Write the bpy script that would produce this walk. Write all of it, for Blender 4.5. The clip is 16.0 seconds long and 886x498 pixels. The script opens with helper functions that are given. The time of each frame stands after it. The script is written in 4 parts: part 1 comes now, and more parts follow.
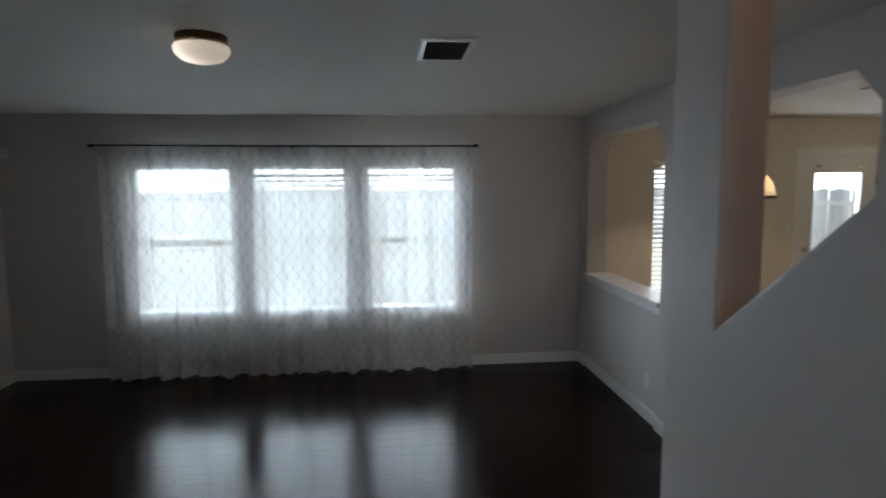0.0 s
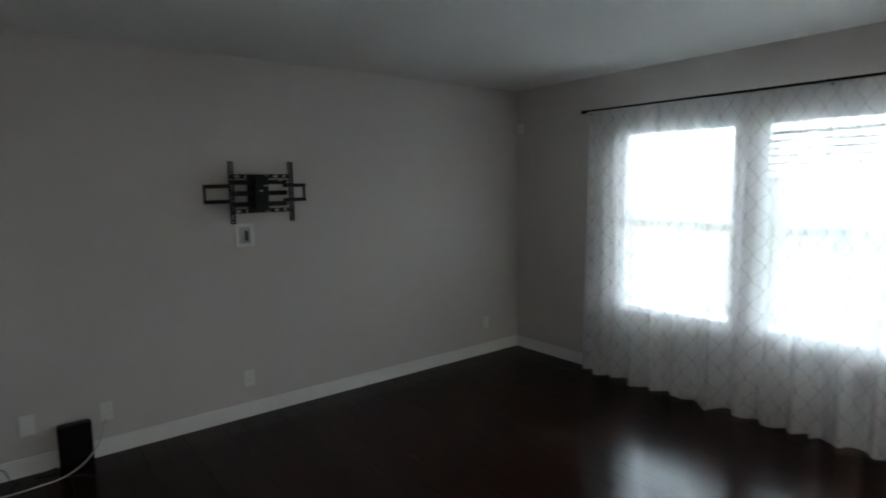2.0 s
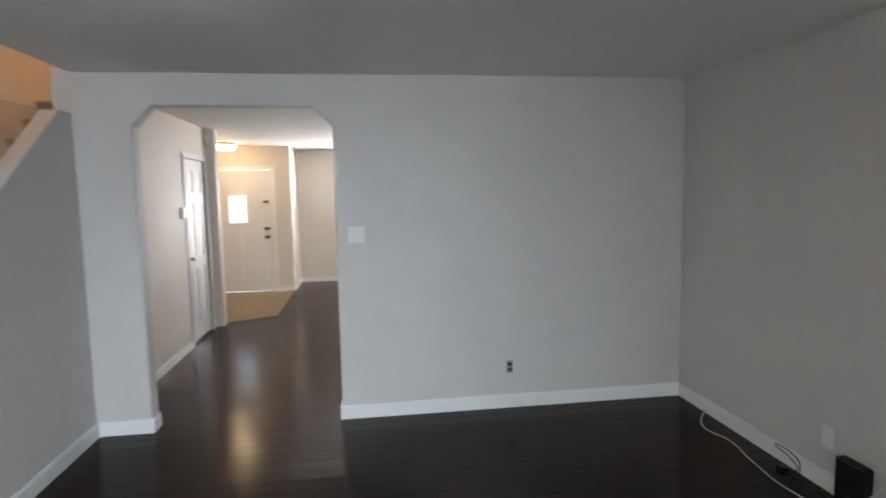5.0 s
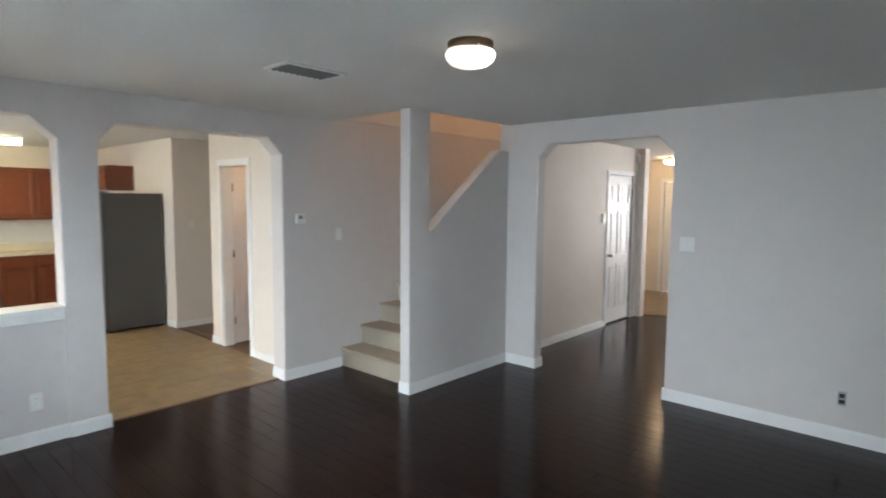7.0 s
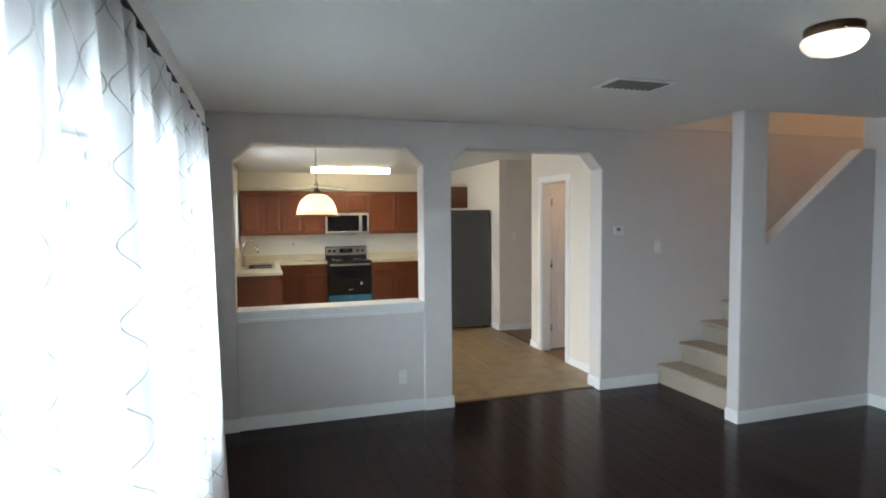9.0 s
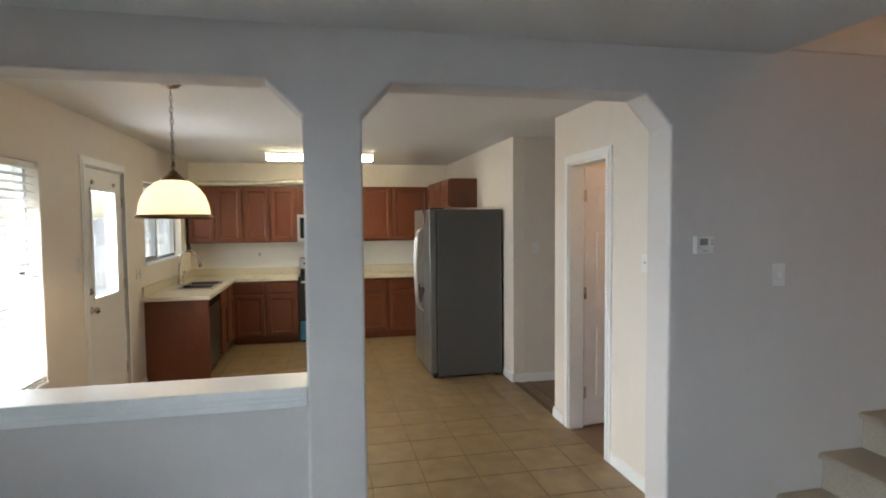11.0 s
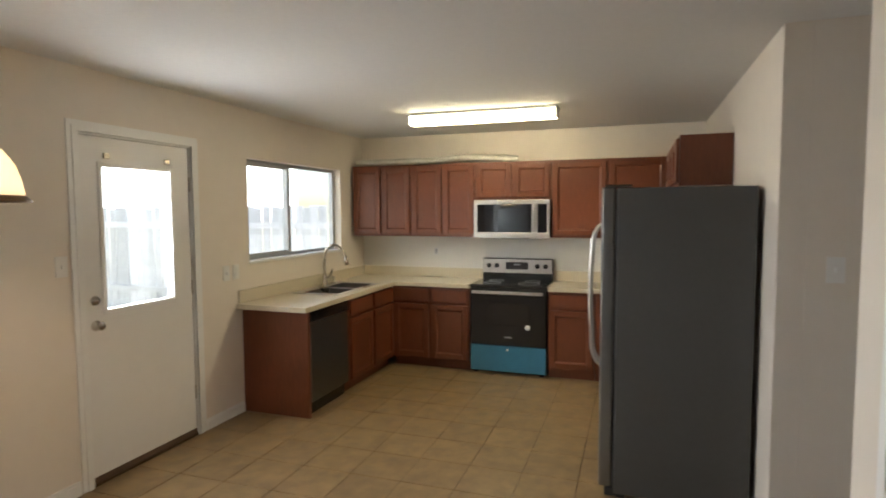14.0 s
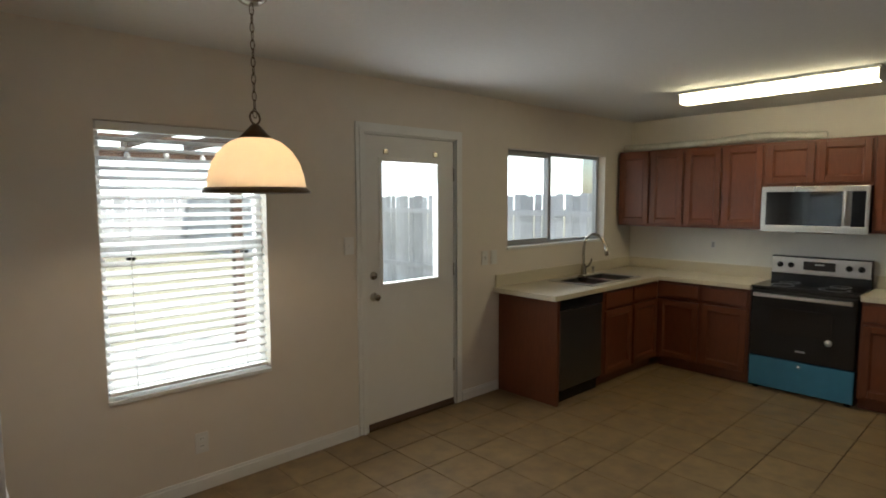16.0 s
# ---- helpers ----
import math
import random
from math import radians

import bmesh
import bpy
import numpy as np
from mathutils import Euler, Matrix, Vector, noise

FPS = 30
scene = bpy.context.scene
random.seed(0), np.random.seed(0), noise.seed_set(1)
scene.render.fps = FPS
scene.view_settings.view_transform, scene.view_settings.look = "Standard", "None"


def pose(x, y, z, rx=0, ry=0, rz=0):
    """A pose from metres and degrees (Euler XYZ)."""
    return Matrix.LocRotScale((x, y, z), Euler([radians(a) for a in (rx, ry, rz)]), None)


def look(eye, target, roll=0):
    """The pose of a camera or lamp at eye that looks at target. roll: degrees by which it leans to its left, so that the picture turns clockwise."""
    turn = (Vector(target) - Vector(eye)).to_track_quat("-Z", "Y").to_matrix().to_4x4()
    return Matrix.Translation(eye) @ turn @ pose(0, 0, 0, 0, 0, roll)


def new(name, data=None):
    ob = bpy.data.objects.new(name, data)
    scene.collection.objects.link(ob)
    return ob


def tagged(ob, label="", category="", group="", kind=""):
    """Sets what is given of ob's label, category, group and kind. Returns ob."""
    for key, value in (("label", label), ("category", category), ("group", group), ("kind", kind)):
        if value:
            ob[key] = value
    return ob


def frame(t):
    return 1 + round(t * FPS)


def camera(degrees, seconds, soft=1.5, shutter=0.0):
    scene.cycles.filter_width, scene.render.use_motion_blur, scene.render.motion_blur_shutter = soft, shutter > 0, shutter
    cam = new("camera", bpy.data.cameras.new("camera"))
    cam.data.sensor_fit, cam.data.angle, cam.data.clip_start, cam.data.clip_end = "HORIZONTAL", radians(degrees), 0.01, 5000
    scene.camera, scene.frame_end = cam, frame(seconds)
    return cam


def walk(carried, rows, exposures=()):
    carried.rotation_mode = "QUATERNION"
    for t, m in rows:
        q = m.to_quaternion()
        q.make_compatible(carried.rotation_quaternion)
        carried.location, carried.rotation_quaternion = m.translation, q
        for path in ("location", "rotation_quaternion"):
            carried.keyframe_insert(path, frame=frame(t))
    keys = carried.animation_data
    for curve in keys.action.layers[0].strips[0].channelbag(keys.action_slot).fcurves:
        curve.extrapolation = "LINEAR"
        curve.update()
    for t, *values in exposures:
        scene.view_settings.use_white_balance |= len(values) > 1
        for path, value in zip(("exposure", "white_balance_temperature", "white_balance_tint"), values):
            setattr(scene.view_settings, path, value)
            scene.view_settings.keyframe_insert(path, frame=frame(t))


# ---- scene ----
cam = camera(76.3, 16.0, soft=1.8, shutter=0.3)

PATH = [
    (0, (0.279, -0.178, 1.748), (0.467, 1.801, 1.536), -0.4),
    (0.5, (0.331, 0.043, 1.673), (0.113, 2.019, 1.458), -0.6),
    (1, (0.482, 0.468, 1.57), (-0.245, 2.319, 1.356), -0.7),
    (1.5, (0.595, 0.902, 1.562), (-0.601, 2.49, 1.341), -0.8),
    (2, (0.624, 1.354, 1.598), (-0.939, 2.58, 1.365), -0.9),
    (2.7, (0.689, 1.994, 1.522), (-1.258, 2.407, 1.327), -1.0),
    (3, (0.636, 2.349, 1.562), (-1.351, 2.382, 1.339), -0.8),
    (3.5, (0.379, 2.869, 1.594), (-1.509, 2.256, 1.349), -1.0),
    (4, (0.084, 3.281, 1.594), (-1.445, 2.014, 1.356), -1.1),
    (4.3, (-0.147, 3.484, 1.593), (-1.31, 1.872, 1.37), -1.2),
    (4.6, (-0.367, 3.686, 1.585), (-1.132, 1.85, 1.373), -1.0),
    (5, (-0.793, 3.961, 1.628), (-1.062, 1.99, 1.426), -1.1),
    (7.4, (-2.675, 4.788, 1.683), (-1.137, 3.518, 1.53), -0.4),
    (7.5, (-2.747, 4.813, 1.673), (-1.163, 3.601, 1.527), -0.7),
    (8, (-2.782, 4.923, 1.683), (-1.029, 3.971, 1.54), -0.3),
    (8.5, (-2.619, 4.935, 1.66), (-0.768, 4.19, 1.527), -0.5),
    (8.6, (-2.531, 4.918, 1.666), (-0.657, 4.232, 1.533), -0.4),
    (8.7, (-2.496, 4.919, 1.659), (-0.612, 4.26, 1.53), -0.4),
    (11, (-0.259, 3.526, 1.633), (1.693, 3.102, 1.529), -0.5),
    (11.5, (0.225, 3.238, 1.622), (2.18, 2.824, 1.523), -0.5),
    (12, (0.724, 2.9, 1.616), (2.693, 2.559, 1.515), -0.2),
    (12.5, (1.186, 2.67, 1.634), (3.174, 2.486, 1.514), -0.3),
    (12.8, (1.461, 2.547, 1.626), (3.456, 2.479, 1.509), -0.2),
    (13.5, (1.88, 2.332, 1.625), (3.854, 2.63, 1.49), -0.5),
    (14, (2.114, 2.276, 1.619), (4.002, 2.922, 1.482), -0.3),
    (14.5, (2.187, 2.212, 1.624), (3.955, 3.136, 1.481), -0.4),
    (15, (2.226, 2.065, 1.621), (3.79, 3.303, 1.474), -0.4),
    (15.5, (2.248, 2.02, 1.62), (3.68, 3.408, 1.464), -0.3),
    (16, (2.288, 2.111, 1.626), (3.641, 3.574, 1.449), -0.2),
]
# seconds, stops, kelvin, tint: the clip's camera opens up as it turns from the windows
EXPOSURES = [(0.0, 0.25, 6550, 14), (1.0, 0.15, 6500, 14), (1.5, 0.3, 6450, 12), (2.0, 0.85, 6550, 12), (2.5, 1.9, 6600, 11), (3.0, 2.45, 6600, 11), (3.5, 2.45, 6500, 11), (4.0, 2.2, 6600, 13),
             (5.0, 1.75, 6700, 15), (7.5, 1.75, 6550, 13), (8.7, 1.55, 6400, 12), (11.0, 1.3, 6600, 14), (12.0, 1.25, 6650, 14), (13.0, 1.3, 6800, 16), (14.0, 1.3, 6800, 15), (14.5, 1.1, 6800, 15), (15.0, 0.6, 6700, 14), (16.0, 0.25, 6600, 12)]
walk(cam, [(t, look(eye, aim, roll)) for t, eye, aim, roll in PATH], EXPOSURES)

# ---------------------------------------------------------------- light
world = bpy.data.worlds.new("sky")
scene.world = world
world.use_nodes = True
wn = world.node_tree
sky = wn.nodes.new("ShaderNodeTexSky")
sky.sky_type = "NISHITA"
sky.sun_disc = False
sky.sun_elevation = radians(50)
sky.sun_rotation = radians(165)
wn.nodes["Background"].inputs["Strength"].default_value = 0.15
wn.links.new(sky.outputs["Color"], wn.nodes["Background"].inputs["Color"])


def lamp(name, kind, energy, colour, m, size=None, size_y=None):
    data = bpy.data.lights.new(name, kind)
    data.energy, data.color = energy, colour
    if kind == "AREA":
        data.shape, data.size, data.size_y = "RECTANGLE", size, size_y or size
    elif kind == "SUN":
        data.angle = size
    else:
        data.shadow_soft_size = size
    ob = new(name, data)
    ob.matrix_world = m
    return ob


# high sun from the street side
lamp("sun", "SUN", 5.0, (1.0, 0.95, 0.88), look((8, -30, 36), (0, 0, 0)), radians(0.5))
# daylight that enters by the openings
for wx in (-1.635, -0.577, 0.495):
    daylight = lamp("window_daylight", "AREA", 31, (0.72, 0.87, 1.0), look((wx, 5.62, 1.29), (wx + 2.3, 0, 0.75)), 0.92, 1.45)
    daylight.data.spread = radians(108)
lamp("front_window_daylight", "AREA", 125, (0.95, 0.97, 1.0), look((-1.2, -7.2, 1.34), (1.1, -1.8, 1.1)), 1.25, 1.25)
lamp("dining_daylight", "AREA", 16, (0.90, 0.95, 1.0), look((3.352, 5.42, 1.19), (3.352, 0, 1.0)), 0.84, 1.12)
lamp("door_daylight", "AREA", 11, (0.90, 0.95, 1.0), look((4.893, 5.42, 1.46), (4.893, 0, 1.2)), 0.54, 0.87)
lamp("pendant_bulb", "POINT", 6.5, (1.0, 0.78, 0.55), pose(3.32, 4.36, 1.74), 0.04)
lamp("stair_bulb", "POINT", 11, (1.0, 0.62, 0.35), pose(1.65, -1.2, 4.6), 0.08)


# ---------------------------------------------------------------- materials
def material(name, colour, rough=0.6, metal=0.0, grain=20.0, amount=0.08, bump=0.05, bump_scale=180.0, stretch=(1, 1, 1), stain=1.5, vary=0.0, coat=0.0, spec=0.5):
    """A surface with grain and broad stains on its colour, and fine relief."""
    mat = bpy.data.materials.new(name)
    mat.use_nodes = True
    nt = mat.node_tree
    n, l = nt.nodes, nt.links
    bsdf = n["Principled BSDF"]
    bsdf.inputs["Metallic"].default_value = metal
    bsdf.inputs["Coat Weight"].default_value = coat
    bsdf.inputs["Specular IOR Level"].default_value = spec
    bsdf.inputs["Coat Roughness"].default_value = 0.15
    co = n.new("ShaderNodeNewGeometry")
    mp = n.new("ShaderNodeMapping")
    mp.inputs["Scale"].default_value = stretch
    l.new(co.outputs["Position"], mp.inputs["Vector"])
    fine = n.new("ShaderNodeTexNoise")
    fine.inputs["Scale"].default_value, fine.inputs["Detail"].default_value = grain, 5
    broad = n.new("ShaderNodeTexNoise")
    broad.inputs["Scale"].default_value, broad.inputs["Detail"].default_value = stain, 3
    l.new(mp.outputs["Vector"], fine.inputs["Vector"])
    l.new(co.outputs["Position"], broad.inputs["Vector"])
    add = n.new("ShaderNodeMath")
    add.operation = "ADD"
    l.new(fine.outputs["Fac"], add.inputs[0])
    l.new(broad.outputs["Fac"], add.inputs[1])
    rng = n.new("ShaderNodeMapRange")
    rng.inputs["From Min"].default_value, rng.inputs["From Max"].default_value = 0.6, 1.4
    rng.inputs["To Min"].default_value, rng.inputs["To Max"].default_value = 1 - amount, 1 + amount
    l.new(add.outputs[0], rng.inputs["Value"])
    value = rng.outputs["Result"]
    if vary:
        info = n.new("ShaderNodeObjectInfo")
        r2 = n.new("ShaderNodeMapRange")
        r2.inputs["To Min"].default_value, r2.inputs["To Max"].default_value = 1 - vary, 1 + vary
        l.new(info.outputs["Random"], r2.inputs["Value"])
        mul = n.new("ShaderNodeMath")
        mul.operation = "MULTIPLY"
        l.new(value, mul.inputs[0])
        l.new(r2.outputs["Result"], mul.inputs[1])
        value = mul.outputs[0]
    tint = n.new("ShaderNodeVectorMath")
    tint.operation = "SCALE"
    tint.inputs[0].default_value = colour
    l.new(value, tint.inputs["Scale"])
    l.new(tint.outputs["Vector"], bsdf.inputs["Base Color"])
    rr = n.new("ShaderNodeMapRange")
    rr.inputs["From Min"].default_value, rr.inputs["From Max"].default_value = 0.3, 0.7
    rr.inputs["To Min"].default_value, rr.inputs["To Max"].default_value = max(rough * 0.82, 0.02), min(rough * 1.18, 1)
    l.new(broad.outputs["Fac"], rr.inputs["Value"])
    l.new(rr.outputs["Result"], bsdf.inputs["Roughness"])
    if bump:
        tex = n.new("ShaderNodeTexNoise")
        tex.inputs["Scale"].default_value, tex.inputs["Detail"].default_value = bump_scale, 3
        l.new(mp.outputs["Vector"], tex.inputs["Vector"])
        bp = n.new("ShaderNodeBump")
        bp.inputs["Strength"].default_value, bp.inputs["Distance"].default_value = bump, 0.01
        l.new(tex.outputs["Fac"], bp.inputs["Height"])
        l.new(bp.outputs["Normal"], bsdf.inputs["Normal"])
    return mat


def glowing(name, colour, strength):
    mat = material(name, colour, 0.4, bump=0)
    bsdf = mat.node_tree.nodes["Principled BSDF"]
    bsdf.inputs["Emission Color"].default_value = (*colour, 1)
    bsdf.inputs["Emission Strength"].default_value = strength
    return mat


def glass(name, rough=0.0):
    mat = bpy.data.materials.new(name)
    mat.use_nodes = True
    n, l = mat.node_tree.nodes, mat.node_tree.links
    clear = n.new("ShaderNodeBsdfTransparent")
    clear.inputs["Color"].default_value = (0.93, 0.96, 0.95, 1)
    shine = n.new("ShaderNodeBsdfGlossy")
    shine.inputs["Roughness"].default_value = 0.02 + rough
    lw = n.new("ShaderNodeLayerWeight")
    lw.inputs["Blend"].default_value = 0.5
    power = n.new("ShaderNodeMath")
    power.operation = "POWER"
    power.inputs[1].default_value = 4.0
    l.new(lw.outputs["Facing"], power.inputs[0])
    fr = n.new("ShaderNodeMath")
    fr.operation = "MULTIPLY_ADD"
    fr.inputs[1].default_value, fr.inputs[2].default_value = 0.5, 0.04
    l.new(power.outputs[0], fr.inputs[0])
    mix = n.new("ShaderNodeMixShader")
    l.new(fr.outputs[0], mix.inputs["Fac"])
    l.new(clear.outputs["BSDF"], mix.inputs[1])
    l.new(shine.outputs["BSDF"], mix.inputs[2])
    l.new(mix.outputs["Shader"], n["Material Output"].inputs["Surface"])
    return mat


def sheer_cloth():
    """Thin white voile: partly clear, partly scattering, with a woven trellis of denser thread."""
    mat = bpy.data.materials.new("sheer_voile")
    mat.use_nodes = True
    n, l = mat.node_tree.nodes, mat.node_tree.links

    def math_node(op, a, b=None):
        k = n.new("ShaderNodeMath")
        k.operation = op
        for i, v in enumerate((a, b)):
            if v is None:
                continue
            if isinstance(v, (int, float)):
                k.inputs[i].default_value = v
            else:
                l.new(v, k.inputs[i])
        return k.outputs[0]

    uv = n.new("ShaderNodeUVMap")
    sep = n.new("ShaderNodeSeparateXYZ")
    l.new(uv.outputs["UV"], sep.inputs["Vector"])
    u = math_node("MULTIPLY", sep.outputs["X"], 2 * math.pi / 0.15)
    v = math_node("MULTIPLY", sep.outputs["Y"], 2 * math.pi / 0.165)
    # ogee lattice: two families of waving threads
    trellis = None
    for s in (0.0, math.pi):
        wave = math_node("MULTIPLY", math_node("SINE", math_node("ADD", v, s)), 1.45)
        ph = math_node("ADD", math_node("ADD", u, wave), s)
        d = math_node("ABSOLUTE", math_node("SINE", math_node("MULTIPLY", ph, 0.5)))
        line = math_node("LESS_THAN", d, 0.038)
        trellis = line if trellis is None else math_node("MAXIMUM", trellis, line)
    noise_tex = n.new("ShaderNodeTexNoise")
    noise_tex.inputs["Scale"].default_value = 14
    weave = math_node("MULTIPLY", noise_tex.outputs["Fac"], 0.12)
    cover = math_node("ADD", math_node("ADD", 0.57, weave), math_node("MULTIPLY", trellis, 0.36))
    clear = n.new("ShaderNodeBsdfTransparent")
    thru = n.new("ShaderNodeBsdfTranslucent")
    thru.inputs["Color"].default_value = (0.86, 0.87, 0.88, 1)
    dif = n.new("ShaderNodeBsdfDiffuse")
    shade = n.new("ShaderNodeMix")
    shade.data_type = "RGBA"
    l.new(trellis, shade.inputs["Factor"])
    shade.inputs["A"].default_value = (0.84, 0.84, 0.84, 1)
    shade.inputs["B"].default_value = (0.19, 0.18, 0.17, 1)
    l.new(shade.outputs["Result"], dif.inputs["Color"])
    l.new(shade.outputs["Result"], thru.inputs["Color"])
    cloth = n.new("ShaderNodeMixShader")
    cloth.inputs["Fac"].default_value = 0.90
    l.new(thru.outputs["BSDF"], cloth.inputs[1])
    l.new(dif.outputs["BSDF"], cloth.inputs[2])
    mix = n.new("ShaderNodeMixShader")
    l.new(cover, mix.inputs["Fac"])
    l.new(clear.outputs["BSDF"], mix.inputs[1])
    l.new(cloth.outputs["Shader"], mix.inputs[2])
    l.new(mix.outputs["Shader"], n["Material Output"].inputs["Surface"])
    return mat


M_WALL = material("warm_grey_wall_paint", (0.62, 0.583, 0.555), 0.62, grain=9, amount=0.03, bump=0.05, bump_scale=95)
M_KWALL = material("cream_wall_paint", (0.74, 0.675, 0.595), 0.6, grain=9, amount=0.03, bump=0.05, bump_scale=95)
M_CEIL = material("ceiling_paint", (0.72, 0.71, 0.68), 0.85, grain=30, amount=0.03, bump=0.15, bump_scale=60)
M_TRIM = material("white_trim_paint", (0.80, 0.80, 0.78), 0.38, grain=12, amount=0.025, bump=0.02)
M_DOOR = material("white_door_paint", (0.79, 0.78, 0.76), 0.42, grain=14, amount=0.02, bump=0.02)
M_PLANK = material("dark_stained_floor_wood", (0.015, 0.0052, 0.004), 0.19, grain=16, amount=0.35, bump=0.03, bump_scale=22, stretch=(0.7, 7, 7), stain=2.0, vary=0.10, spec=0.14)
M_GAP = material("dark_floor_bed", (0.008, 0.005, 0.004), 0.6)
M_TILE = material("beige_ceramic_tile", (0.238, 0.16, 0.078), 0.36, grain=7, amount=0.36, bump=0.03, bump_scale=30, stain=9, vary=0.05)
M_GROUT = material("brown_grout", (0.15, 0.10, 0.058), 0.85, grain=60, amount=0.15)
M_CARPET = material("beige_stair_carpet", (0.40, 0.34, 0.26), 0.95, grain=120, amount=0.22, bump=0.6, bump_scale=260)
M_CHERRY = material("cherry_cabinet_wood", (0.142, 0.039, 0.015), 0.36, grain=14, amount=0.34, bump=0.04, bump_scale=40, stretch=(9, 9, 0.8), vary=0.08)
M_COUNTER = material("cream_laminate", (0.60, 0.53, 0.40), 0.35, grain=160, amount=0.12, bump=0.01)
M_SPLASH = material("white_splash_paint", (0.78, 0.76, 0.70), 0.5, grain=8, amount=0.03)
M_STEEL = material("brushed_stainless", (0.58, 0.56, 0.53), 0.30, metal=1.0, grain=30, amount=0.08, bump=0.02, bump_scale=90, stretch=(1, 1, 14))
M_SLATE = material("slate_grey_fridge_steel", (0.085, 0.085, 0.082), 0.42, metal=0.2, grain=40, amount=0.06, bump=0.02, bump_scale=240)
M_BLACK = material("black_enamel", (0.012, 0.012, 0.013), 0.16, grain=30, amount=0.2, bump=0)
M_GLASSY = material("black_oven_glass", (0.006, 0.006, 0.008), 0.05, bump=0, coat=0.4)
M_BLUE = material("blue_protective_film", (0.045, 0.20, 0.32), 0.22, grain=10, amount=0.1, bump=0.12, bump_scale=30)
M_METAL = material("black_bracket_steel", (0.008, 0.008, 0.009), 0.5, metal=0.1, grain=40, amount=0.2, spec=0.25)
M_PLASTIC = material("white_plastic", (0.76, 0.75, 0.72), 0.4, grain=20, amount=0.02, bump=0)
M_DARK = material("dark_recess", (0.02, 0.02, 0.02), 0.6)
M_BRONZE = material("bronze_metal", (0.13, 0.085, 0.05), 0.38, metal=0.9, grain=30, amount=0.2)
M_NICKEL = material("satin_nickel", (0.48, 0.44, 0.38), 0.28, metal=1.0, grain=30, amount=0.06, bump=0)
M_VINYL = material("white_window_vinyl", (0.78, 0.79, 0.79), 0.4, grain=14, amount=0.02, bump=0)
M_ALU = material("grey_window_aluminium", (0.42, 0.43, 0.44), 0.4, metal=0.5, grain=20, amount=0.05, bump=0)
M_SLAT = material("white_blind_slat", (0.80, 0.80, 0.78), 0.45, grain=20, amount=0.02, bump=0)
M_GLASS = glass("window_glass")
M_SHEER = sheer_cloth()
M_FENCE = material("weathered_fence_wood", (0.56, 0.57, 0.59), 0.85, grain=12, amount=0.3, stretch=(8, 8, 0.7), vary=0.15)
M_GROUND = material("dry_lawn", (0.38, 0.35, 0.24), 0.95, grain=14, amount=0.35, bump=0.4, bump_scale=30, stain=0.4)
M_PATIO = material("pale_patio_concrete", (0.58, 0.56, 0.52), 0.85, grain=14, amount=0.15, bump=0.1)
M_BEAM = material("brown_patio_timber", (0.12, 0.07, 0.045), 0.7, grain=14, amount=0.25)
M_ROOF = material("grey_roof_shingle", (0.16, 0.15, 0.14), 0.9, grain=20, amount=0.3)
M_STUCCO = material("tan_stucco", (0.42, 0.36, 0.28), 0.9, grain=20, amount=0.1, bump=0.3)
M_FOIL = material("white_ribbed_duct_foil", (0.62, 0.60, 0.54), 0.45, metal=0.3, grain=20, amount=0.2)
M_TUBE = glowing("fluorescent_diffuser", (0.97, 0.89, 0.58), 12.5)
M_ENTRYGLASS = glowing("lit_entry_lamp_glass", (1.0, 0.72, 0.42), 12.0)
# grey puts the shade on vent louvres and in slots into the colour
M_VENT_SHADE = material("vent_shade_grey", (0.14, 0.14, 0.14), 0.5, grain=20, amount=0.1)
M_CABLE = material("beige_cable", (0.55, 0.50, 0.44), 0.5, bump=0)
M_STRAP = material("threshold_strip", (0.16, 0.10, 0.06), 0.5)


# ---------------------------------------------------------------- mesh tools
def finish(name, bm, mat, parent=None, smooth=False):
    bmesh.ops.recalc_face_normals(bm, faces=bm.faces)
    me = bpy.data.meshes.new(name)
    bm.to_mesh(me)
    bm.free()
    if smooth:
        for p in me.polygons:
            p.use_smooth = True
    me.materials.append(mat)
    ob = new(name, me)
    if parent is not None:
        ob.parent = parent
    return ob


def put_box(bm, x0, x1, y0, y1, z0, z1, bevel=0.0, m=None):
    r = bmesh.ops.create_cube(bm, size=1.0)
    t = Matrix.Translation(((x0 + x1) / 2, (y0 + y1) / 2, (z0 + z1) / 2)) @ Matrix.Diagonal((abs(x1 - x0), abs(y1 - y0), abs(z1 - z0), 1))
    bmesh.ops.transform(bm, matrix=(m @ t) if m is not None else t, verts=r["verts"])
    if bevel:
        edges = list({e for v in r["verts"] for e in v.link_edges})
        bmesh.ops.bevel(bm, geom=edges, offset=bevel, segments=2, profile=0.5, affect="EDGES")


APART = {"foot", "hinge", "hinge_cover", "back_lip", "nose", "bracket", "ladder_cord", "post", "rafter", "purlin", "end_cap", "slot", "bolt", "screen_arm_pin", "filler"}


def boxes(name, rows, mat, parent=None, bevel=0.0, m=None):
    if name in APART and len(rows) > 1:
        return [boxes(name, [r], mat, parent, bevel, m) for r in rows][0]
    bm = bmesh.new()
    for r in rows:
        put_box(bm, *r, bevel=bevel, m=m)
    return finish(name, bm, mat, parent)


